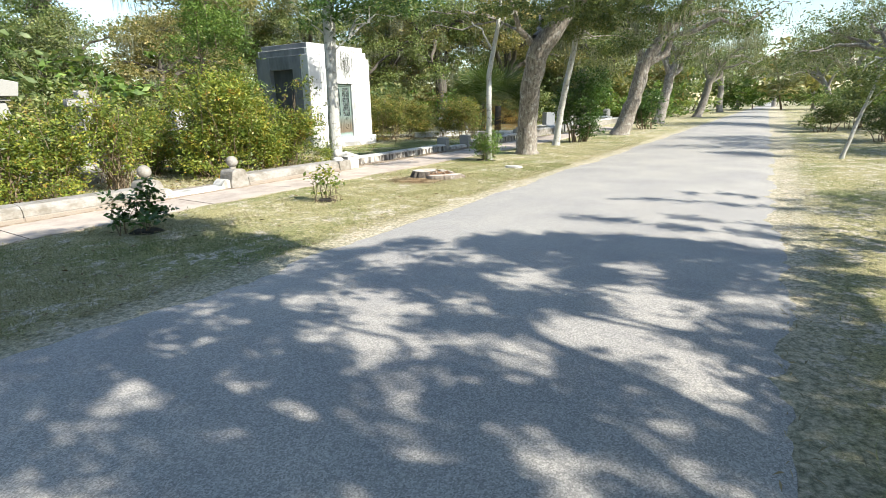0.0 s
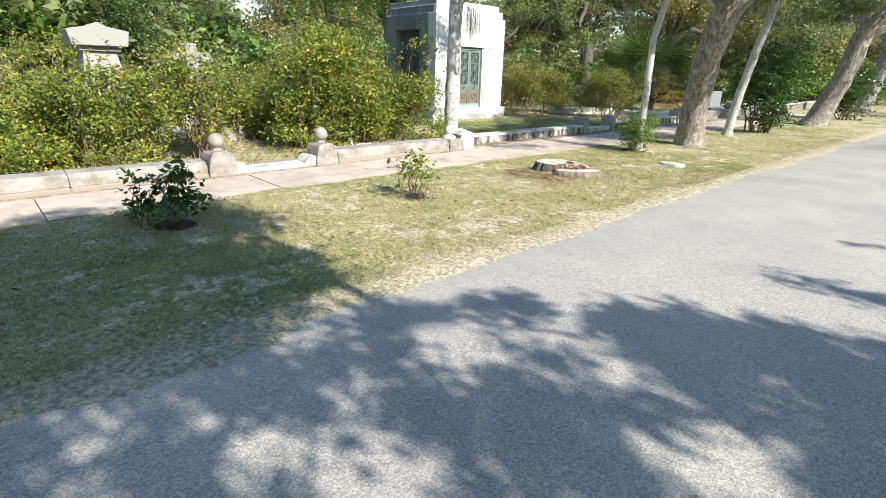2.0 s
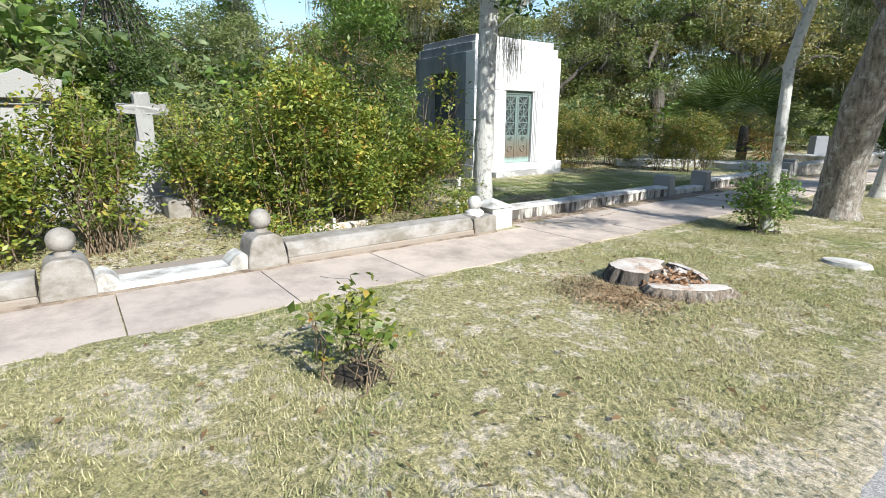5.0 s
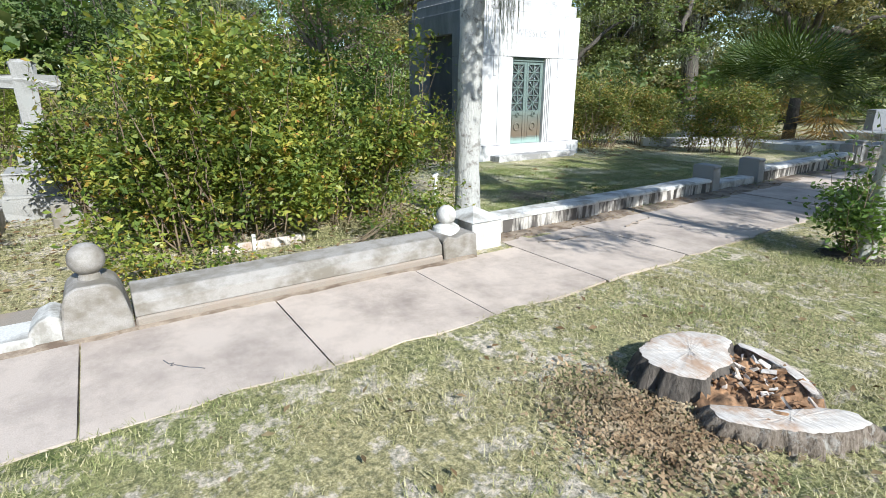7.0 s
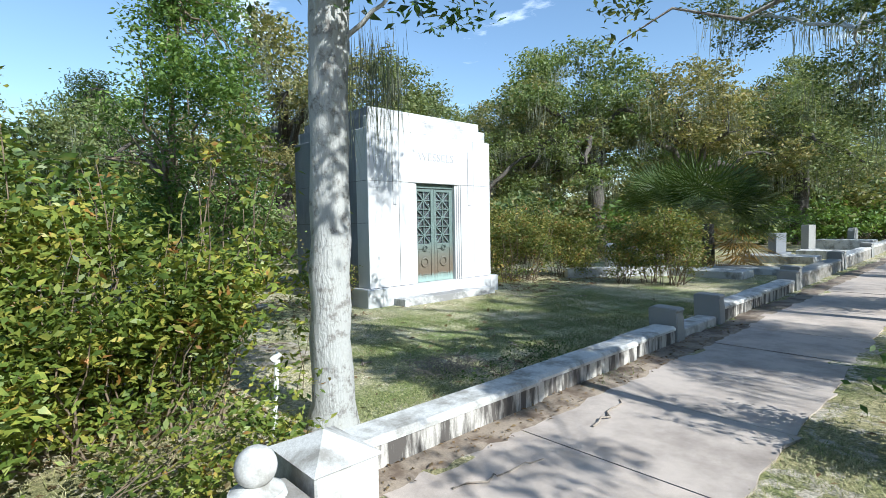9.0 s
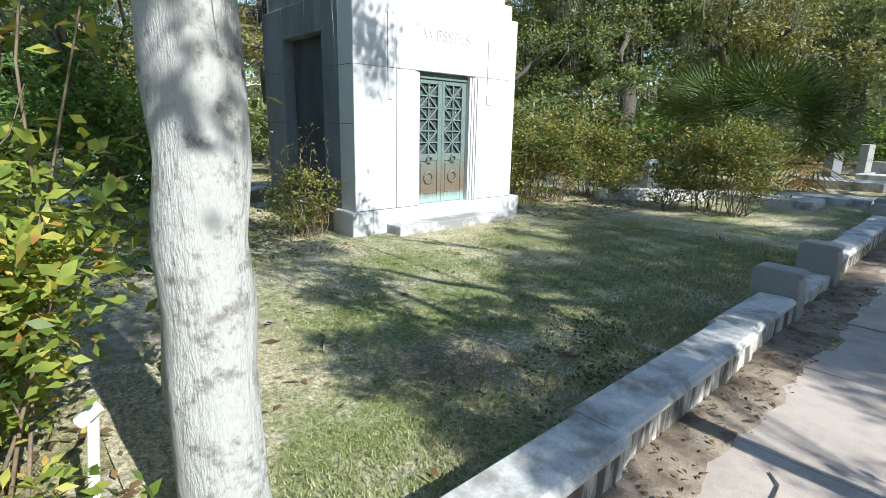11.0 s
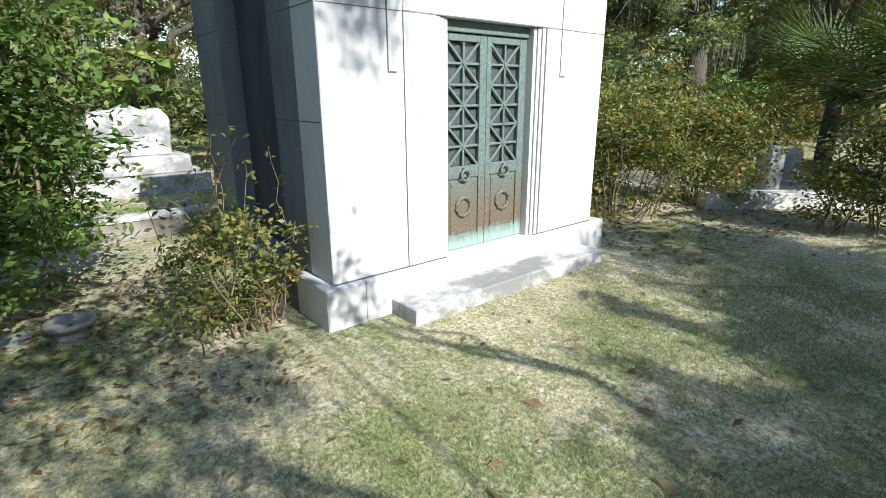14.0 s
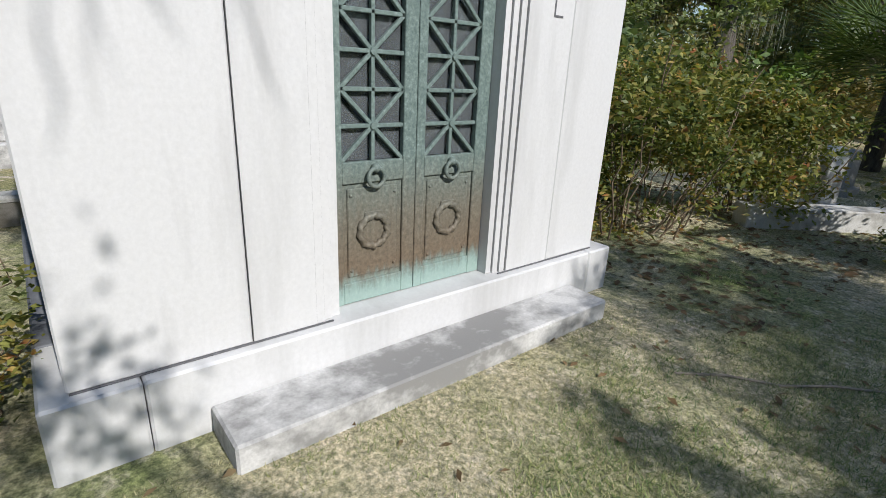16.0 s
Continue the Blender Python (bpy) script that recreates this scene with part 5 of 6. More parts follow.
# feathery tree left of the mausoleum
rng = np.random.default_rng(71)
cl = []
for k in range(96):
    z = rng.uniform(0.6, 6.1)
    rad = 1.25 * math.sin(min(1, (6.9 - z) / 2.6) * 1.45) * rng.uniform(0.35, 1.0)
    a = rng.uniform(0, 6.28)
    cl.append((-16.95 + rad * math.cos(a), 11.65 + rad * math.sin(a), z, 0.4, 0.4, 0.5))
tree("bushy_tree", "bushy green tree with fine dense leaves", (-17.2, 11.4, 0), [(-17.2, 11.4, -0.05), (-17.1, 11.5, 1.2), (-17.25, 11.4, 3.0), (-17.2, 11.4, 5.8)], [0.09, 0.08, 0.06, 0.02],
     [((-17.15, 11.45, 0.8), (-16.3, 11.0, 2.4), 0.04, 0.015, 0.1), ((-17.15, 11.45, 0.9), (-18.2, 11.9, 2.6), 0.04, 0.015, 0.1), ((-17.1, 11.5, 0.5), (-16.8, 12.3, 2.0), 0.03, 0.015, 0)],
     cl, 33000, 0.09, L_FRESH, STEM, 71, 0, twigs=70, spread=0.14)
# cedar and rounded golden tree further left
rng = np.random.default_rng(73)
cl = []
for k in range(40):
    z = rng.uniform(1.0, 7.4)
    rad = 2.6 * (1 - z / 8.4) ** 0.7 * rng.uniform(0.3, 1.0)
    a = rng.uniform(0, 6.28)
    cl.append((-25 + rad * math.cos(a), 6.5 + rad * math.sin(a), z, 0.8, 0.8, 0.5))
ced = tree("cedar_tree", "dense dark green cedar", (-25, 6.5, 0), [(-25, 6.5, -0.05), (-25, 6.5, 3.0), (-25, 6.5, 7.2)], [0.16, 0.12, 0.03], [], cl, 15000, 0.12, L_CEDAR, BARK_DARK, 73, 0, "", twigs=40, spread=0.22)
copy_thing(ced, pose(-27, -3.5, 0, 0, 0, 100))
copy_thing(ced, pose(-31, 12.5, 0, 0, 0, 200))
bush("golden_shrub", "rounded yellow-green garden shrub", (-20.5, 4.6, 0), cloud(np.random.default_rng(75), (-20.5, 4.6, 1.5), (1.2, 1.2, 1.0), 14, 0.6), 9000, 0.07, L_LIME, 75, 20)
bush("golden_shrub", "rounded yellow-green garden shrub", (-20.0, -1.5, 0), cloud(np.random.default_rng(76), (-20.0, -1.5, 1.2), (1.0, 1.0, 0.9), 12, 0.6), 6000, 0.07, L_LIME, 76, 20)

# ---------- hedge inside the ball-pier plot ----------
def hedge_clumps(rng, x0, x1, y0, y1, h, count, r=0.37):
    out = []
    for k in range(count):
        x, y = rng.uniform(x0, x1), rng.uniform(y0, y1)
        top = h * (0.8 + 0.25 * math.sin(y * 1.7 + x) + 0.1 * rng.normal())
        z = rng.uniform(0.12, 1.0) * top
        out.append((x, y, max(0.3, z), r, r, r * 0.9))
    return out


for i, (x0, x1, y0, y1, h, cnt, nleaf, lab) in enumerate((
        (-11.7, -10.4, 6.5, 8.5, 2.05, 40, 13500, "overgrown azalea bush with yellowing leaves"),
        (-12.0, -10.8, 8.4, 10.2, 2.6, 42, 15000, "overgrown azalea bush with yellowing leaves"),
        (-13.8, -12.0, 6.9, 9.8, 2.2, 40, 11000, "tall overgrown azalea bush"),
        (-13.3, -11.7, 2.8, 4.9, 1.65, 30, 7500, "ragged azalea bush with grey twigs"),
        (-11.8, -10.5, 2.6, 4.5, 1.4, 28, 7500, "ragged azalea bush with grey twigs"),
        (-11.4, -10.5, 4.75, 5.45, 2.6, 17, 3400, "ragged azalea bush with grey twigs"),
        (-11.8, -10.4, 0.6, 2.6, 1.6, 28, 8000, "ragged azalea bush with grey twigs"),
        (-14.0, -12.4, 1.0, 2.8, 1.8, 18, 5000, "ragged azalea bush with grey twigs"),
        (-12.4, -10.4, -2.4, 0.4, 1.6, 34, 7500, "ragged azalea bush with grey twigs"),
        (-13.7, -12.5, 6.2, 7.2, 2.0, 14, 4500, "tall overgrown azalea bush"),
        (-17.4, -15.2, 6.4, 9.0, 2.4, 30, 8000, "tall overgrown azalea bush"),
        (-18.0, -16.2, 2.0, 5.6, 2.0, 26, 6000, "tall overgrown azalea bush"))):
    rng = np.random.default_rng(100 + i)
    bush("azalea_bush", lab, ((x0 + x1) / 2, (y0 + y1) / 2, 0), hedge_clumps(rng, x0, x1, y0, y1, h, cnt), int(nleaf * 1.1), 0.079, L_HEDGE, 110 + i, 60, 0.011, 0.115, 18, group="azalea bushes", hollow=0.2, shoots=26)
bush("azalea_bush", "arching azalea sprays beside the pale post", (-11.2, 10.7, 0), [(-10.95, 10.92, 1.62, 0.14, 0.1, 0.09), (-11.05, 10.85, 1.35, 0.16, 0.12, 0.1), (-11.15, 10.8, 1.0, 0.22, 0.16, 0.2), (-11.2, 10.75, 0.5, 0.28, 0.22, 0.25)], 240, 0.075, L_HEDGE, 129, 4, 0.004, 0.07, 8, group="azalea bushes")
# low fern-like growth at the plot's edge
bush("low_undergrowth", "bright green low undergrowth", (-10.0, 7.4, 0), [(-9.85, 7.2, 0.22, 0.3, 0.6, 0.25), (-10.0, 6.8, 0.2, 0.3, 0.3, 0.25), (-10.0, 9.4, 0.3, 0.4, 0.5, 0.35), (-10.1, 9.95, 0.3, 0.35, 0.35, 0.35)], 2600, 0.06, L_HEDGE, 131, 16, 0.005, 0.07)
bush("low_undergrowth", "bright green low undergrowth", (-10.1, 3.0, 0), [(-9.9, 3.6, 0.25, 0.4, 0.5, 0.3), (-10.0, 2.4, 0.3, 0.4, 0.8, 0.35), (-10.2, 1.0, 0.3, 0.4, 0.8, 0.35)], 3600, 0.06, L_HEDGE, 132, 16, 0.005, 0.07)

# ---------- shrubs on the verge ----------
def ring_bed(x, y, r):
    bm = bmesh.new()
    bmesh.ops.create_cone(bm, cap_ends=True, segments=26, radius1=r, radius2=r * 0.6, depth=0.05, matrix=Matrix.Translation((x, y, 0.0)))
    for w in bm.verts:
        w.co += Vector((random.uniform(-0.02, 0.02), random.uniform(-0.02, 0.02), random.uniform(-0.006, 0.006)))
    solo("mulch_ring", bm, MULCH, "dark ring of mulch round a shrub", "mulch")


def sprig(x, y, h, r, n, seed, leaf=0.085, label="small young shrub with dark glossy leaves", mat=None, bed=0.24):
    rng = np.random.default_rng(seed)
    cl = [(x + rng.normal() * r * 0.5, y + rng.normal() * r * 0.5, rng.uniform(0.3, 0.95) * h, r * 0.38, r * 0.38, h * 0.16) for _ in range(14)]
    bush("young_shrub", label, (x, y, 0), cl, n, leaf, mat or L_DARK, seed, 12, 0.008, 0.06, 9, "shrub", "young shrubs on the verge", 0.5)
    if bed:
        ring_bed(x, y, bed)


sprig(-6.82, 3.36, 0.66, 0.3, 620, 141)
sprig(-6.3, 6.14, 0.56, 0.24, 260, 142, 0.075, "sparse young shrub with pale green leaves", L_HEDGE, 0.2)
bush("young_shrub", "bushy young shrub at the foot of a slim tree", (-6.85, 12.95, 0), [(-6.85, 12.95, 0.3, 0.42, 0.42, 0.26), (-6.7, 12.8, 0.5, 0.3, 0.3, 0.22), (-7.05, 13.1, 0.5, 0.3, 0.3, 0.24), (-6.8, 13.15, 0.65, 0.25, 0.25, 0.18)], 2400, 0.065, L_FRESH, 143, 22, 0.008, 0.07, 9, "shrub", "young shrubs on the verge", 0.5, 0.2, None, 10)
ring_bed(-6.85, 12.95, 0.34)
bush("camellia_bush", "dense dark glossy camellia bush", (-6.5, 20.8, 0), cloud(np.random.default_rng(151), (-6.5, 20.8, 1.55), (0.95, 0.95, 1.15), 22, 0.5), 10000, 0.1, L_DARK, 151, 14, 0.03)
bush("camellia_bush", "dense dark glossy camellia bush", (-6.3, 31.5, 0), cloud(np.random.default_rng(152), (-6.3, 31.5, 1.1), (1.0, 1.0, 0.8), 16, 0.5), 5000, 0.11, L_DARK, 152, 10, 0.03)
for k, (x, y, h, mat) in enumerate(((1.9, 30.0, 1.5, L_OAK), (3.4, 24.0, 1.7, L_OAK), (3.6, 34.0, 2.2, L_OAK), (3.0, 44.0, 2.4, L_OAK), (4.4, 19.0, 1.6, L_CEDAR))):
    bush("roadside_shrub", "rounded grey-green shrub beside the lane", (x, y, 0), cloud(np.random.default_rng(160 + k), (x, y, h * 0.55), (h * 0.6, h * 0.6, h * 0.4), 12, h * 0.28), 5000, 0.09, mat, 160 + k, 12, 0.02, group="shrubs beside the lane")
tree("small_leaning_tree", "small leaning tree with thin grey trunk", (1.55, 17.0, 0), [(1.55, 17.0, -0.05), (1.75, 17.1, 0.9), (2.1, 17.3, 2.4)], [0.05, 0.045, 0.025], [((1.8, 17.1, 1.2), (2.6, 17.0, 2.2), 0.02, 0.01, 0.1)],
     cloud(np.random.default_rng(170), (2.1, 17.3, 2.0), (0.9, 0.9, 0.6), 12, 0.4), 4200, 0.07, L_OAK, BARK_PALE, 170, 0, 0.5, twigs=16)

# ---------- shrubs round the mausoleum ----------
rng = np.random.default_rng(181)
bush("corner_shrub", "sparse twiggy shrub by the mausoleum corner", (-15.35, 13.42, 0), [(-15.35 + rng.normal() * 0.2, 13.42 + rng.normal() * 0.24, rng.uniform(0.1, 0.95), 0.17, 0.17, 0.16) for _ in range(24)], 3000, 0.055, L_AUTUMN, 181, 34, 0.008, 0.08, 12, leaf_width=0.5, shoots=14)
bush("azalea_bush", "broad autumn-tinted azalea bush", (-15.9, 19.4, 0), cloud(np.random.default_rng(183), (-15.9, 19.45, 1.15), (1.25, 1.4, 1.1), 52, 0.36), 15000, 0.08, L_AUTUMN, 183, 40, 0.012, 0.12, 22, group="azalea bushes", hollow=0.2)
bush("azalea_bush", "broad autumn-tinted azalea bush", (-15.3, 21.4, 0), cloud(np.random.default_rng(184), (-15.3, 21.3, 1.0), (0.9, 0.9, 0.8), 20, 0.45), 9000, 0.08, L_AUTUMN, 184, 30, 0.012, 0.12, 22, group="azalea bushes", hollow=0.2)
bush("azalea_bush", "green azalea bush over a grave plot", (-12.3, 21.0, 0), cloud(np.random.default_rng(185), (-12.3, 21.1, 1.05), (0.9, 0.8, 0.75), 20, 0.42), 10000, 0.075, L_AUTUMN, 185, 30, 0.012, 0.12, 22, group="azalea bushes", hollow=0.2)
bush("azalea_bush", "green azalea bush over a grave plot", (-13.2, 20.4, 0), cloud(np.random.default_rng(187), (-13.3, 20.6, 0.7), (0.35, 0.35, 0.5), 8, 0.3), 2200, 0.075, L_AUTUMN, 187, 12, 0.012, 0.1, 22, group="azalea bushes", hollow=0.2)
bush("low_undergrowth", "scrubby weeds behind the plot wall", (-10.4, 12.6, 0), [(-10.2, 12.6, 0.08, 0.3, 0.9, 0.1), (-10.5, 13.4, 0.06, 0.3, 0.6, 0.08)], 700, 0.04, L_CEDAR, 186, 14, 0.004, 0.07)


def palmetto(x, y, h, seed, fronds=26, r=1.5):
    rng = np.random.default_rng(seed)
    t = thing("palmetto", "cabbage palm with fan leaves and dry skirts", "palm", (x, y, 0))
    v, f = tube([(x, y, -0.05), (x, y, h * 0.3), (x, y, h * 0.55)], [0.2, 0.19, 0.16], 10, seed)
    part("trunk", np_mesh("trunk", v - (x, y, 0), f, BARK_DARK, True), BARK_DARK, t).location = (0, 0, 0)
    for dry, mat, nm in ((False, L_PALM, "fan_leaves"), (True, L_PALM_DRY, "dry_fan_leaves")):
        vs, fs, at = [], [], 0
        for k in range(fronds if not dry else fronds // 7):
            a = rng.uniform(0, 6.28) if not dry else rng.uniform(-1.2, 0.9)
            el = rng.uniform(-0.15, 1.2) if not dry else rng.uniform(-0.75, -0.1)
            d = np.array((math.cos(a) * math.cos(el), math.sin(a) * math.cos(el), math.sin(el)))
            hub = np.array((x, y, h * 0.55)) + d * r * rng.uniform(0.35, 0.75)
            s_ = unit(np.cross(d, (0, 0, 1)))
            n_ = np.cross(s_, d)
            for j in range(22):
                w = (j - 10.5) / 10.5 * 1.75
                e = hub + (d * math.cos(w) + s_ * math.sin(w)) * r * rng.uniform(0.5, 0.68) - np.array((0, 0, 0.12 * r * abs(math.sin(w)))) - n_ * 0.1
                q = unit(np.cross(e - hub, n_)) * 0.022
                mid = hub * 0.45 + e * 0.55
                vs += [hub, mid + q, e, mid - q]
                fs.append((at, at + 1, at + 2, at + 3))
                at += 4
        part(nm, np_mesh(nm, np.array(vs) - (x, y, 0), np.array(fs), mat), mat, t).location = (0, 0, 0)
    return t


palmetto(-13.2, 26.4, 2.6, 191, 60, 2.3)
palmetto(-15.4, 28.6, 3.2, 192, 44, 2.2)

# ---------- monuments and graves ----------
def rock_blocks(parent, rows, mat, rng, name="rough_block"):
    for (x, y, z, w, d, h) in rows:
        bm = box(x - d / 2, x + d / 2, y - w / 2, y + w / 2, z, z + h, 0.02)
        bmesh.ops.subdivide_edges(bm, edges=bm.edges[:], cuts=1, use_grid_fill=True)
        for q in bm.verts:
            q.co += Vector(rng.normal(size=3) * 0.014)
        part(name, bm, mat, parent)


rng = np.random.default_rng(201)
cross = thing("stone_cross", "pale rough stone cross on stacked boulders", "grave monument", (-14.0, 6.0, 0))
CX, CY = -14.0, 6.0
rows = [(CX, CY, -0.05, 1.0, 0.9, 0.35), (CX, CY - 0.05, 0.3, 0.75, 0.65, 0.3), (CX, CY + 0.05, 0.6, 0.55, 0.5, 0.3), (CX, CY, 0.9, 0.36, 0.34, 0.3), (CX, CY, 1.2, 0.24, 0.24, 0.82), (CX + 0.1, CY - 0.5, -0.05, 0.4, 0.5, 0.25), (CX + 0.3, CY + 0.5, -0.05, 0.4, 0.4, 0.22)]
rock_blocks(cross, rows, GRAVE_STONE, rng)
rock_blocks(cross, [(CX, CY, 1.66, 0.74, 0.21, 0.17)], GRAVE_STONE, rng, "cross_arm")

ped = thing("pedestal_tomb", "tall pale pedestal monument with gabled cap", "grave monument", (-14.9, 4.4, 0))
for k, (w, z0, z1) in enumerate(((1.5, -0.05, 0.25), (1.25, 0.25, 0.5), (1.05, 0.5, 0.7))):
    part("base_step", box(-14.9 - w / 2, -14.9 + w / 2, 4.4 - w / 2, 4.4 + w / 2, z0, z1, 0.015), GRAVE_STONE, ped)
bm = bmesh.new()
bmesh.ops.create_cone(bm, cap_ends=True, segments=4, radius1=0.66, radius2=0.42, depth=1.1, matrix=Matrix.Translation((-14.9, 4.4, 1.25)) @ Matrix.Rotation(radians(45), 4, "Z"))
part("die", bm, GRAVE_STONE, ped)
part("frieze", box(-15.28, -14.52, 4.02, 4.78, 1.8, 1.9, 0.01), GRAVE_STONE, ped)
part("cap", prism([(3.9, 1.9), (3.84, 2.2), (4.25, 2.28), (4.4, 2.36), (4.55, 2.28), (4.96, 2.2), (4.9, 1.9)], "x", -15.4, -14.4, 0.012), GRAVE_STONE, ped)


def headstone(x, y, w, h, d=0.16, mat=None, label="pale upright marble headstone", rot=0, round_top=True, group="headstones"):
    t = thing("headstone", label, "headstone", (x, y, 0), group)
    pr = [(-w / 2, 0.12), (-w / 2, h * 0.82)]
    if round_top:
        pr += [(-w * 0.42, h * 0.9), (-w * 0.2, h * 0.98), (0, h), (w * 0.2, h * 0.98), (w * 0.42, h * 0.9)]
    else:
        pr[-1] = (-w / 2, h)
        pr += [(w / 2, h)]
    pr += [(w / 2, h * 0.82)] * round_top + [(w / 2, 0.12)]
    R = Matrix.Translation((x, y, 0)) @ Matrix.Rotation(radians(rot), 4, "Z")
    bm = prism(pr, "x", -d / 2, d / 2, 0.01)
    bm.transform(R)
    part("slab", bm, mat or GRAVE_STONE, t)
    bm = box(-d, d, -w * 0.62, w * 0.62, -0.05, 0.12, 0.01)
    bm.transform(R)
    part("base", bm, mat or GRAVE_STONE, t)
    return t


def ledger(x, y, w, d, h, mat=None, rot=0, label="flat pale grave ledger slab"):
    bm = box(-d / 2, d / 2, -w / 2, w / 2, -0.05, h, 0.015)
    bm.transform(Matrix.Translation((x, y, 0)) @ Matrix.Rotation(radians(rot), 4, "Z"))
    solo("grave_ledger", bm, mat or WHITE_STONE, label, "grave slab", "grave ledgers")


# next plot, beyond the azaleas
ledger(-14.1, 22.0, 2.9, 0.34, 0.27, None, -40)
headstone(-14.72, 22.85, 0.34, 0.92, 0.2, WHITE_STONE, "narrow pale headstone among azaleas", -20)
headstone(-14.9, 24.6, 0.55, 0.75)
headstone(-13.6, 23.6, 0.35, 0.6)
ledger(-12.2, 23.6, 1.0, 2.0, 0.2)
ledger(-11.6, 25.2, 1.0, 2.2, 0.18)
ledger(-12.0, 30.0, 1.2, 2.2, 0.25)
headstone(-13.0, 33.6, 1.5, 0.95, 0.3, DARK_GRANITE, "wide blue-grey granite family headstone", 0, False)
headstone(-12.6, 37.0, 1.3, 1.25, 0.3, GRAVE_STONE, "wide pale family headstone", 0, False)
ledger(-11.2, 33.0, 1.0, 1.8, 0.3)
ledger(-11.6, 39.5, 1.4, 2.2, 0.5)
headstone(-12.0, 44.0, 1.2, 1.0, 0.3)
# graves behind the mausoleum plot, to its left
backwall = thing("back_plot_wall", "low pale plot wall behind the lawn", "wall", (-19.2, 13, 0), kind="structure")
curb_run(backwall, 8.5, 14.6, lambda y: -19.0, 0.28, 0.3, 0.06, WHITE_STONE, GRANITE)
mon = thing("white_monument", "bulky white marble monument with scrolled top", "grave monument", (-23.0, 13.6, 0))
part("base", box(-23.5, -22.4, 12.4, 14.9, -0.05, 0.35, 0.03), MARBLE_STEP, mon)
part("plinth", box(-23.4, -22.55, 12.7, 14.6, 0.35, 0.7, 0.03), MARBLE_STEP, mon)
part("tablet", prism([(13.0, 0.7), (12.95, 1.4), (13.1, 1.6), (13.4, 1.56), (13.65, 1.68), (13.9, 1.56), (14.2, 1.6), (14.35, 1.4), (14.3, 0.7)], "x", -23.25, -22.7, 0.03), MARBLE_STEP, mon)
mon.location.y += 0.4
headstone(-22.0, 11.4, 0.7, 0.8, 0.2, GRANITE, "plain grey granite headstone")
headstone(-24.0, 10.0, 0.8, 1.1, 0.2)
headstone(-21.0, 9.4, 0.6, 0.7, 0.18, GRANITE, "plain grey granite headstone")
ledger(-21.0, 12.2, 1.0, 1.8, 0.22)
ledger(-12.9, 5.3, 0.5, 0.7, 0.25, GRANITE, 0, "small grey grave marker slab")
ledger(-13.1, 6.3, 0.5, 0.6, 0.3, GRANITE, 0, "small grey grave marker slab")

# ---------- stump ----------
rng = np.random.default_rng(211)
SX, SY = -6.25, 9.38
st = thing("tree_stump", "broad low sawn stump with rotten hollow centre", "tree stump", (SX, SY, 0))


def on_stump(u, w):
    return SX + 0.92 * u - 0.4 * w, SY + 0.4 * u + 0.92 * w


def stump_piece(outline, h, tilt=0.0, flare=1.06, flutes=0.012, step=0.018):
    """A sawn piece: a slightly dished top of its outline, and its fluted bark side, as two meshes."""
    pts = np.array(outline + outline[:1], float)
    ring = []
    for p, q in zip(pts, pts[1:]):
        k = max(2, int(np.linalg.norm(q - p) / step))
        ring += [p + (q - p) * i / k for i in range(k)]
    ring = np.array(ring)
    for _ in range(4):
        ring = 0.5 * ring + 0.25 * (np.roll(ring, 1, 0) + np.roll(ring, -1, 0))
    mid = ring.mean(0)
    k = len(ring)
    out = unit(ring - mid)
    flute = (np.sin(np.arange(k) * 1.35) + rng.normal(size=k)) * flutes
    edge = ring + out * (flute * 0.25)[:, None]
    rows = []
    for f, dz in ((1.0, -0.004), (0.93, 0.0), (0.7, 0.003), (0.4, 0.0), (0.0, 0.002)):
        p = mid + (edge - mid) * f
        rows.append(np.stack([*on_stump(p[:, 0], p[:, 1]), h + dz + tilt * p[:, 0] + rng.normal(size=k) * 0.0015], -1))
    sides = [rows[0]]
    for f, z in ((0.35, h * 0.75), (0.75, h * 0.4), (1.0, -0.03)):
        p = ring + out * (flute * (0.3 + f) + (flare - 1) * f)[:, None]
        sides.append(np.stack([*on_stump(p[:, 0], p[:, 1]), np.full(k, z)], -1))

    def quads(m):
        i = np.arange(m * k).reshape(m, k)
        return np.stack([i[:-1], np.roll(i[:-1], -1, 1), np.roll(i[1:], -1, 1), i[1:]], -1).reshape(-1, 4)

    return (np.concatenate(rows), quads(5)), (np.concatenate(sides), quads(4))


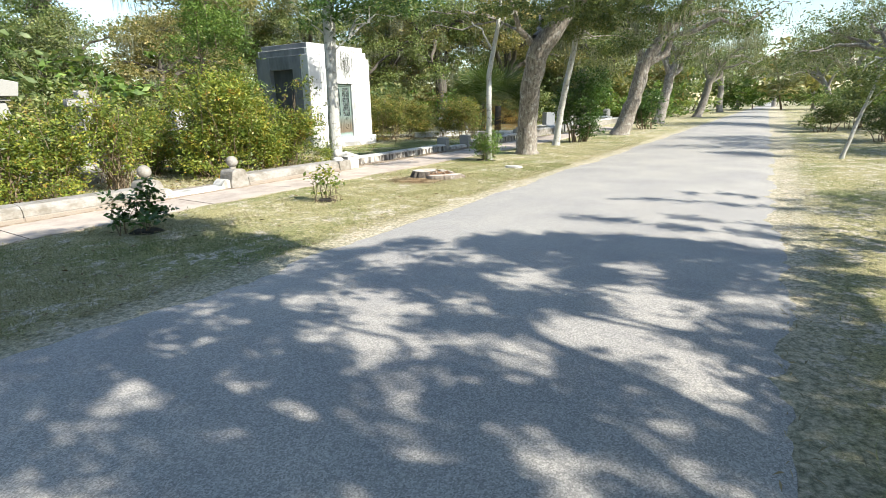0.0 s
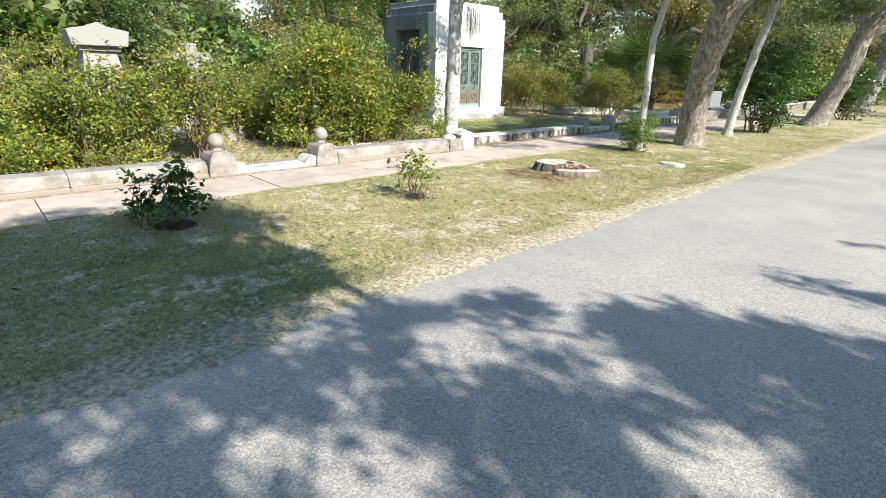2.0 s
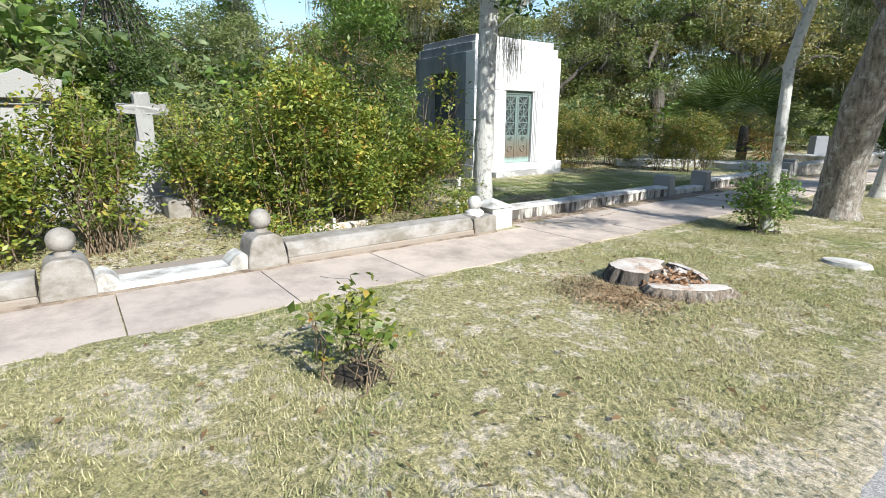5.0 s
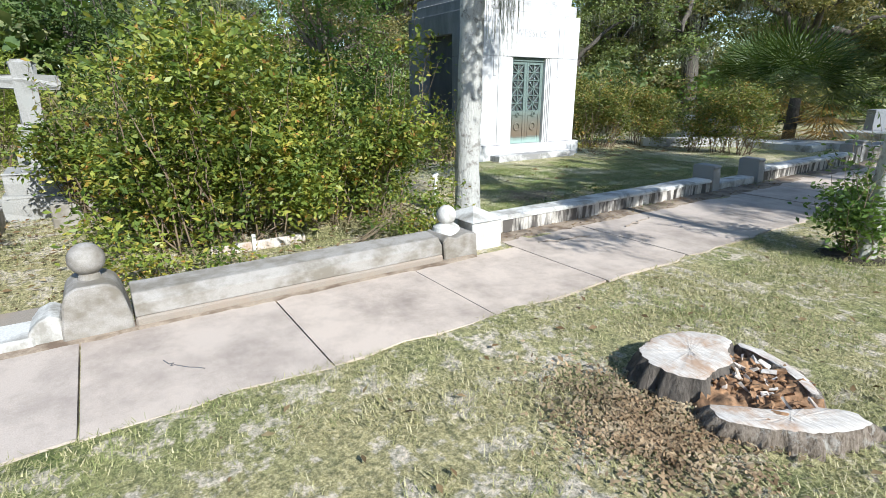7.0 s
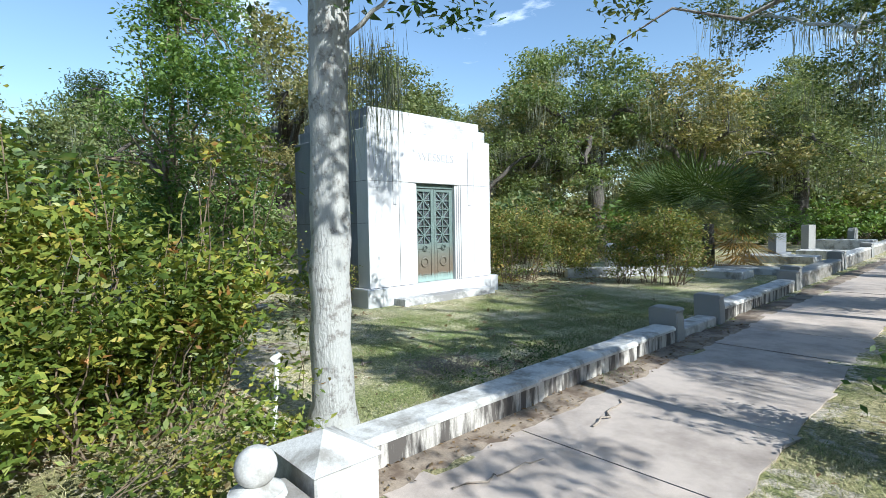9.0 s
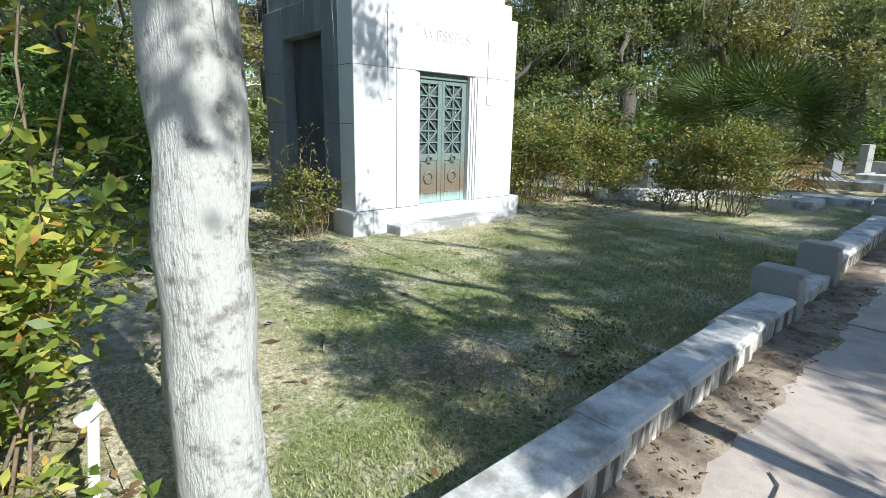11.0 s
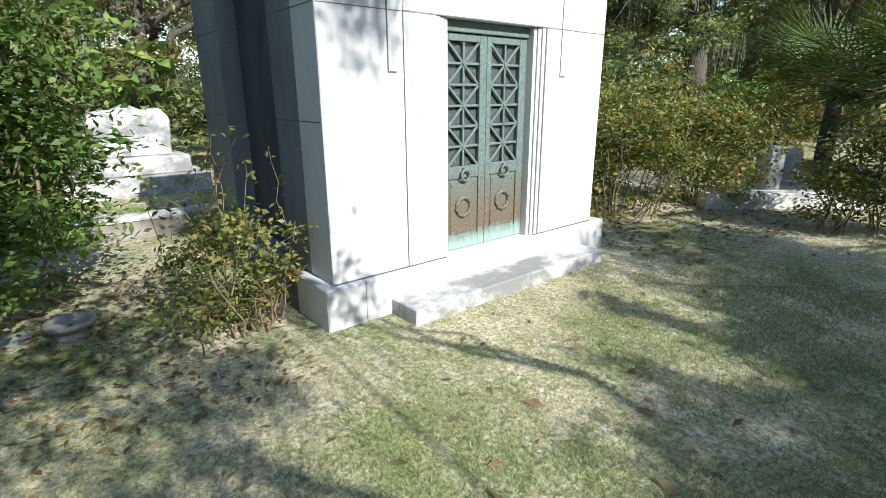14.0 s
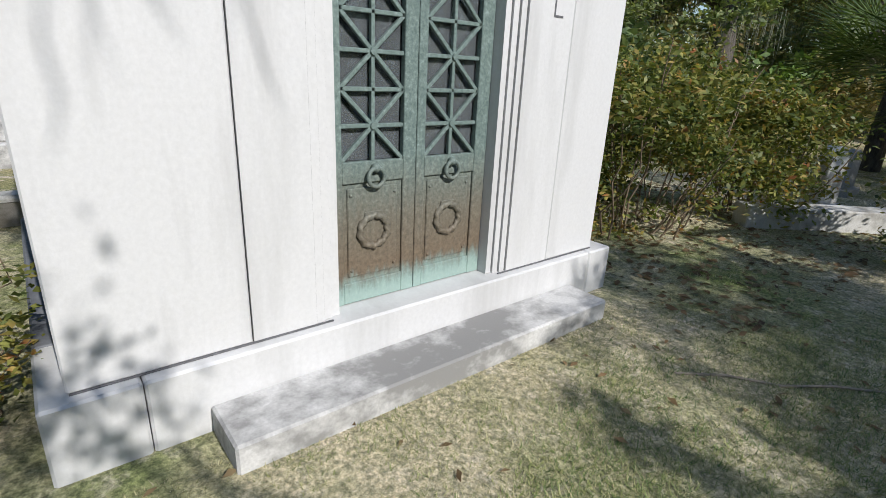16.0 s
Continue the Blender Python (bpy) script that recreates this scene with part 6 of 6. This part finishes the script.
for nm, lab, h, tilt, outline in (
        ("sawn_top", "grey weathered sawn wood face", 0.135, -0.05, [(-0.47, -0.07), (-0.41, 0.18), (-0.26, 0.38), (-0.08, 0.45), (0.0, 0.42), (-0.02, 0.25), (0.03, 0.1), (-0.05, -0.04), (-0.09, -0.2), (-0.22, -0.24), (-0.37, -0.2)]),
        ("rim", "thin cracked rim of sapwood", 0.125, -0.06, [(0.02, 0.43), (0.14, 0.42), (0.28, 0.33), (0.39, 0.18), (0.44, 0.03), (0.38, 0.04), (0.32, 0.18), (0.22, 0.27), (0.12, 0.35), (0.03, 0.37)]),
        ("lower_cut", "lower sawn ledge of grey wood", 0.09, 0.0, [(-0.06, -0.35), (0.06, -0.29), (0.17, -0.25), (0.3, -0.18), (0.43, -0.07), (0.57, -0.02), (0.64, -0.1), (0.55, -0.22), (0.4, -0.33), (0.2, -0.42), (0.02, -0.46)])):
    (v, f), (v2, f2) = stump_piece(outline, h, tilt)
    part(nm, np_mesh(nm, v, f, CUT_WOOD), CUT_WOOD, st, lab)
    # darker bark under the sawn top stands in for the shade of its undercut
    side_bark = BARK_DARK if nm == "sawn_top" else STUMP_BARK
    part("bark_side", np_mesh("bark_side", v2, f2, side_bark), side_bark, st, "dark fluted bark side")
ang, rad = np.meshgrid(np.linspace(0, 2 * np.pi, 48, endpoint=False), np.linspace(0.02, 1, 14))
u, w = 0.13 + 0.34 * rad * np.cos(ang), 0.0 + 0.38 * rad * np.sin(ang)
zz = 0.07 + rng.normal(size=u.shape) * 0.012 + 0.02 * np.sin(u * 30) * np.cos(w * 26) - 0.075 * (rad > 0.97)
i = np.arange(u.size).reshape(u.shape)
part("rotten_core", np_mesh("rotten_core", np.stack([*on_stump(u, w), zz], -1).reshape(-1, 3), np.stack([i[:-1], np.roll(i[:-1], -1, 1), np.roll(i[1:], -1, 1), i[1:]], -1).reshape(-1, 4), CHIPS), CHIPS, st, "brown crumbling rotten wood")
for k in range(120):
    a, r = rng.uniform(0, 6.28), rng.uniform(0, 0.3)
    ln, th = rng.uniform(0.02, 0.08), rng.uniform(0.004, 0.011)
    bm = box(-th, th, -ln / 2, ln / 2, -th * 0.7, th * 0.7, 0)
    for q in bm.verts:
        q.co += Vector(rng.normal(size=3) * 0.004)
    x, y = on_stump(0.14 + r * math.cos(a), 0.04 + r * math.sin(a))
    bm.transform(Matrix.Translation((x, y, 0.08 + rng.uniform(0, 0.03))) @ Euler((rng.uniform(-0.8, 0.8), rng.uniform(-0.6, 0.6), rng.uniform(0, 3.1))).to_matrix().to_4x4())
    part("wood_chip", bm, CHIPS if k % 4 else CUT_WOOD, st)
pts = np.stack([rng.normal(-6.3, 0.27, 4200), rng.normal(8.74, 0.2, 4200), np.full(4200, 0.014)], 1)
v, f = leaves(rng, pts, 0.03, 0.5, 3.0)
solo("wood_debris", np_mesh("wood_debris", v, f, SAWDUST), SAWDUST, "scattered brown wood chips round the stump", "debris", kind="stuff")
bm = bmesh.new()
bmesh.ops.create_cone(bm, cap_ends=True, segments=24, radius1=0.2, radius2=0.17, depth=0.06, matrix=Matrix.Translation((-5.4, 11.7, 0.01)) @ Matrix.Diagonal((1.3, 0.9, 1, 1)))
solo("flat_stone", bm, WHITE_STONE, "flat pale round stone in the grass", "stone")

# post behind the corner pier
post = thing("marker_post", "white plastic pipe post stuck in the ground", "post", (-10.55, 10.22, 0))
v, f = tube([(-10.55, 10.2, -0.05), (-10.55, 10.22, 0.3), (-10.56, 10.25, 0.56)], [0.02, 0.02, 0.02], 12, 3, 0.01)
part("pipe", np_mesh("pipe", v, f, PVC, True), PVC, post)
v, f = tube([(-10.57, 10.21, 0.56), (-10.56, 10.27, 0.61)], [0.026, 0.026], 12, 3, 0.01)
part("elbow", np_mesh("elbow", v, f, PVC, True), PVC, post)

# plank with a short stake by the hedge
plank = thing("plank_edging", "weathered grey plank with a short pale stake", "plank", (-10.5, 7.9, 0))
bm = box(-10.56, -10.52, 7.45, 8.45, -0.02, 0.085, 0.008)
part("board", bm, CUT_WOOD, plank)
part("stake", box(-10.517, -10.48, 7.86, 7.9, -0.05, 0.17, 0.006), PVC, plank, "short pale stake")

# fallen bowl and flat stone in the leaf litter
prof = [(0.02, 0.0), (0.11, 0.0), (0.12, 0.03), (0.08, 0.05), (0.085, 0.07), (0.15, 0.1), (0.175, 0.125), (0.18, 0.15), (0.155, 0.155), (0.13, 0.13), (0.02, 0.11)]
a_ = np.linspace(0, 2 * np.pi, 32, endpoint=False)
v = np.array([[(-16.05 + r * math.cos(t), 12.4 + r * math.sin(t), z - 0.01) for t in a_] for r, z in prof]).reshape(-1, 3)
i = np.arange(len(prof) * 32).reshape(len(prof), 32)
f = np.stack([i[:-1], np.roll(i[:-1], -1, 1), np.roll(i[1:], -1, 1), i[1:]], -1).reshape(-1, 4)
solo("stone_bowl", np_mesh("stone_bowl", v, f, GRAVE_STONE, True), GRAVE_STONE, "shallow footed stone bowl among fallen leaves", "bowl")
bm = bmesh.new()
bmesh.ops.create_uvsphere(bm, u_segments=16, v_segments=10, radius=0.13, matrix=Matrix.Translation((-16.25, 12.0, 0.01)) @ Matrix.Diagonal((1, 1.25, 0.35, 1)))
solo("flat_stone", bm, GRAVE_STONE, "low rounded pale stone among leaves", "stone", smooth=True)

# twigs, fallen leaves, straw
rng = np.random.default_rng(221)
TW = [((-13.41, 11.2), (-13.26, 11.65), 0.014), ((-11.63, 11.71), (-11.66, 11.86), 0.014), ((-11.14, 13.68), (-10.9, 13.6), 0.013), ((-12.38, 11.5), (-12.32, 11.75), 0.01), ((-12.1, 13.7), (-12.1, 13.9), 0.01),
      ((-13.75, 16.9), (-12.1, 18.5), 0.01), ((-11.21, 12.45), (-11.22, 12.74), 0.007), ((-11.22, 12.74), (-10.62, 12.88), 0.007), ((-9.0, 10.6), (-8.85, 11.3), 0.008), ((-8.9, 12.0), (-9.05, 12.7), 0.01)]
for a, b, r in TW:
    p = curve_pts((*a, r * 0.8), (*b, r * 0.8), 9, rng, 0.05)
    p[:, 2] = r * 0.8 + np.abs(p[:, 2] - r * 0.8) * 0.2
    v, f = tube(p, np.linspace(r, r * 0.5, 9), 6, 3)
    solo("twig", np_mesh("twig", v, f, TWIG, True), TWIG, "dry fallen twig on the lawn", "twig", "fallen twigs")


pieces = []
for k in range(90):
    x, y = rng.normal(-10.75, 0.2), rng.normal(12.3, 0.22)
    a, ln = rng.uniform(0, 6.28), rng.uniform(0.12, 0.5)
    p = curve_pts((x, y, 0.01), (x + ln * math.cos(a), y + ln * math.sin(a), rng.uniform(0.01, 0.1)), 7, rng, 0.03, rng.uniform(0, 0.1))
    p[:, 2] = np.maximum(p[:, 2], 0.008)
    pieces.append(tube(p, np.linspace(0.004, 0.0015, 7), 4, k))
v, f = join(pieces)
solo("brush_tangle", np_mesh("brush_tangle", v, f, TWIG, True), TWIG, "tangle of dry vines and twigs inside the wall", "brush", kind="stuff")


def scatter(name, label, mat, n, x0, x1, y0, y1, size, width, seed, z=0.012):
    r = np.random.default_rng(seed)
    p = np.stack([r.uniform(x0, x1, n), r.uniform(y0, y1, n), np.full(n, z) + r.uniform(0, 0.012, n)], 1)
    k = r.normal(size=(n, 3)) * (1, 1, 0.12)
    d = unit(k)
    nrm = unit(r.normal(size=(n, 3)) * 0.3 + (0, 0, 1))
    side = unit(np.cross(d, nrm))
    L = (size * r.uniform(0.6, 1.4, n))[:, None]
    v = np.stack([p - d * L / 2, p + side * L * width / 2 + (0, 0, 0.006), p + d * L / 2, p - side * L * width / 2 + (0, 0, 0.006)], 1).reshape(-1, 3)
    v[:, 2] = np.maximum(v[:, 2], 0.004)
    solo(name, np_mesh(name, v, np.arange(n * 4).reshape(n, 4), mat), mat, label, "leaf litter", kind="stuff")


scatter("leaf_litter", "large curled magnolia leaves on the lawn", DEAD_LEAF, 46, -13.4, -10.2, 11.2, 15.5, 0.13, 0.36, 239)
scatter("leaf_litter", "brown fallen leaves on the lawn", DEAD_LEAF, 330, -15.0, -9.8, 10.5, 20, 0.07, 0.4, 231)
scatter("leaf_litter", "brown fallen leaves under the shrubs", DEAD_LEAF, 1800, -18.0, -14.2, 10.0, 13.7, 0.065, 0.45, 232)
scatter("leaf_litter", "brown fallen leaves along the wall", DEAD_LEAF, 420, -9.55, -9.2, 9.8, 17, 0.042, 0.4, 233, 0.014)
scatter("leaf_litter", "brown fallen leaves under the hedge", DEAD_LEAF, 2600, -13.5, -9.7, 1.0, 10.4, 0.07, 0.45, 234)
scatter("leaf_litter", "scattered leaves on the verge", DEAD_LEAF, 500, -7.6, -4.3, 0.0, 18, 0.06, 0.45, 235)
scatter("leaf_litter", "brown fallen leaves beneath the azaleas", DEAD_LEAF, 1400, -17, -13.6, 17.7, 22.5, 0.09, 0.45, 236)
scatter("dry_straw", "dry straw along the asphalt edge", STRAW, 5000, -4.6, -4.1, -1.0, 20, 0.05, 0.12, 237, 0.01)
scatter("dry_straw", "dry straw along the asphalt edge", STRAW, 1600, 0.2, 0.7, 0.0, 20, 0.06, 0.14, 238, 0.01)


# ---------- grass ----------
def grass(label, n, x0, x1, y0, y1, h, seed, thin=0.5, base=-0.006, mat=None):
    r = np.random.default_rng(seed)
    x, y = r.uniform(x0, x1, n), r.uniform(y0, y1, n)
    dens = 0.5 + 0.5 * np.sin(x * 2.3 + 1.7 * np.sin(y * 1.1)) * np.sin(y * 1.9 + 1.3 * np.sin(x * 1.4)) + 0.35 * np.sin(x * 7 + y * 5) * np.sin(y * 8 - x * 3)
    rim = np.minimum(np.minimum(x - x0, x1 - x), np.minimum(y - y0, y1 - y)) + 0.25 * np.sin(x * 3.1 + y * 2.3) + r.normal(size=n) * 0.2
    keep = (r.uniform(size=n) < thin + (1 - thin) * dens) & (rim > (0.5 if mat else -0.3))
    x, y = x[keep], y[keep]
    k = len(x)
    a = r.uniform(0, 6.28, k)
    lean = r.uniform(0.4, 2.2, k)
    hh = h * r.uniform(0.4, 1.3, k)
    w = 0.0027 * r.uniform(0.6, 1.5, k)
    z = np.full(k, base)
    v = np.stack([np.stack([x - w * np.sin(a), y + w * np.cos(a), z], -1), np.stack([x + w * np.sin(a), y - w * np.cos(a), z], -1), np.stack([x + lean * hh * np.cos(a), y + lean * hh * np.sin(a), z + hh], -1)], 1).reshape(-1, 3)
    solo("grass", np_mesh("grass", v, np.arange(k * 3).reshape(k, 3), mat or GRASS), mat or GRASS, label, "grass", kind="stuff")


grass("short patchy verge grass", 260000, -7.78, -4.35, 1.0, 13.0, 0.026, 241, 0.06)
grass("short patchy verge grass", 40000, -7.72, -4.35, 13.0, 24.0, 0.03, 242, 0.4)
grass("thin shaded lawn grass", 260000, -14.6, -9.85, 10.4, 18.5, 0.02, 243, 0.15, 0.003)
grass("thin shaded lawn grass", 50000, -15.0, -9.9, 18.5, 26.0, 0.03, 244, 0.4, 0.003)
grass("thin grass under the hedge", 26000, -14.0, -9.7, 3.0, 10.2, 0.05, 245, 0.3)
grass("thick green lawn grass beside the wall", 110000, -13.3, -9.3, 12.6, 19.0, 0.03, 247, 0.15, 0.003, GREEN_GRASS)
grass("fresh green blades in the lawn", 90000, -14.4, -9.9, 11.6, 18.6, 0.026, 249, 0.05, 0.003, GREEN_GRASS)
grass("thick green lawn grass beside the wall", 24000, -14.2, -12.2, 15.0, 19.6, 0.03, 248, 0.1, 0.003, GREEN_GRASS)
grass("short roadside grass", 40000, 0.55, 3.5, 2.0, 22.0, 0.03, 246, 0.4)

# ---------- concrete walk, slab by slab ----------
walk_way = thing("sidewalk", "pinkish worn concrete sidewalk slabs", "sidewalk", (-8.4, 10, 0), kind="structure")
joints = [-12.0 + 1.31 * k for k in range(36)]
rw = np.random.default_rng(251)
for a, b in zip(joints, joints[1:]):
    xc = -0.012 * max(0, (a - 10))
    w0, w1 = -9.02 + xc, -7.76 + xc
    if a > 9.8:
        w0 -= 0.27
    bm = bmesh.new()
    top = [(w0, a + 0.006), (w1 + rw.normal() * 0.03, a + 0.006)] + [(w1 + rw.normal() * 0.018, a + (b - a) * t) for t in (0.2, 0.4, 0.6, 0.8)] + [(w1 + rw.normal() * 0.03, b - 0.006), (w0, b - 0.006)]
    tilt = rw.normal() * 0.004
    lo = [bm.verts.new((x, y, -0.06)) for x, y in top]
    hi = [bm.verts.new((x, y, 0.0 + tilt * (y - a))) for x, y in top]
    bm.faces.new(hi)
    for i in range(len(top)):
        j = (i + 1) % len(top)
        bm.faces.new((lo[i], lo[j], hi[j], hi[i]))
    bmesh.ops.recalc_face_normals(bm, faces=bm.faces)
    part("walk_slab", bm, WALK, walk_way)
p = curve_pts((-8.4, 6.78, 0.0), (-8.15, 6.98, 0.0), 8, np.random.default_rng(260), 0.03)
p[:, 2] = 0.001
v, f = tube(p, [0.004] * 8, 4, 1)
part("crack", np_mesh("crack", v, f, SEAM), SEAM, walk_way, "thin dark crack in the concrete")
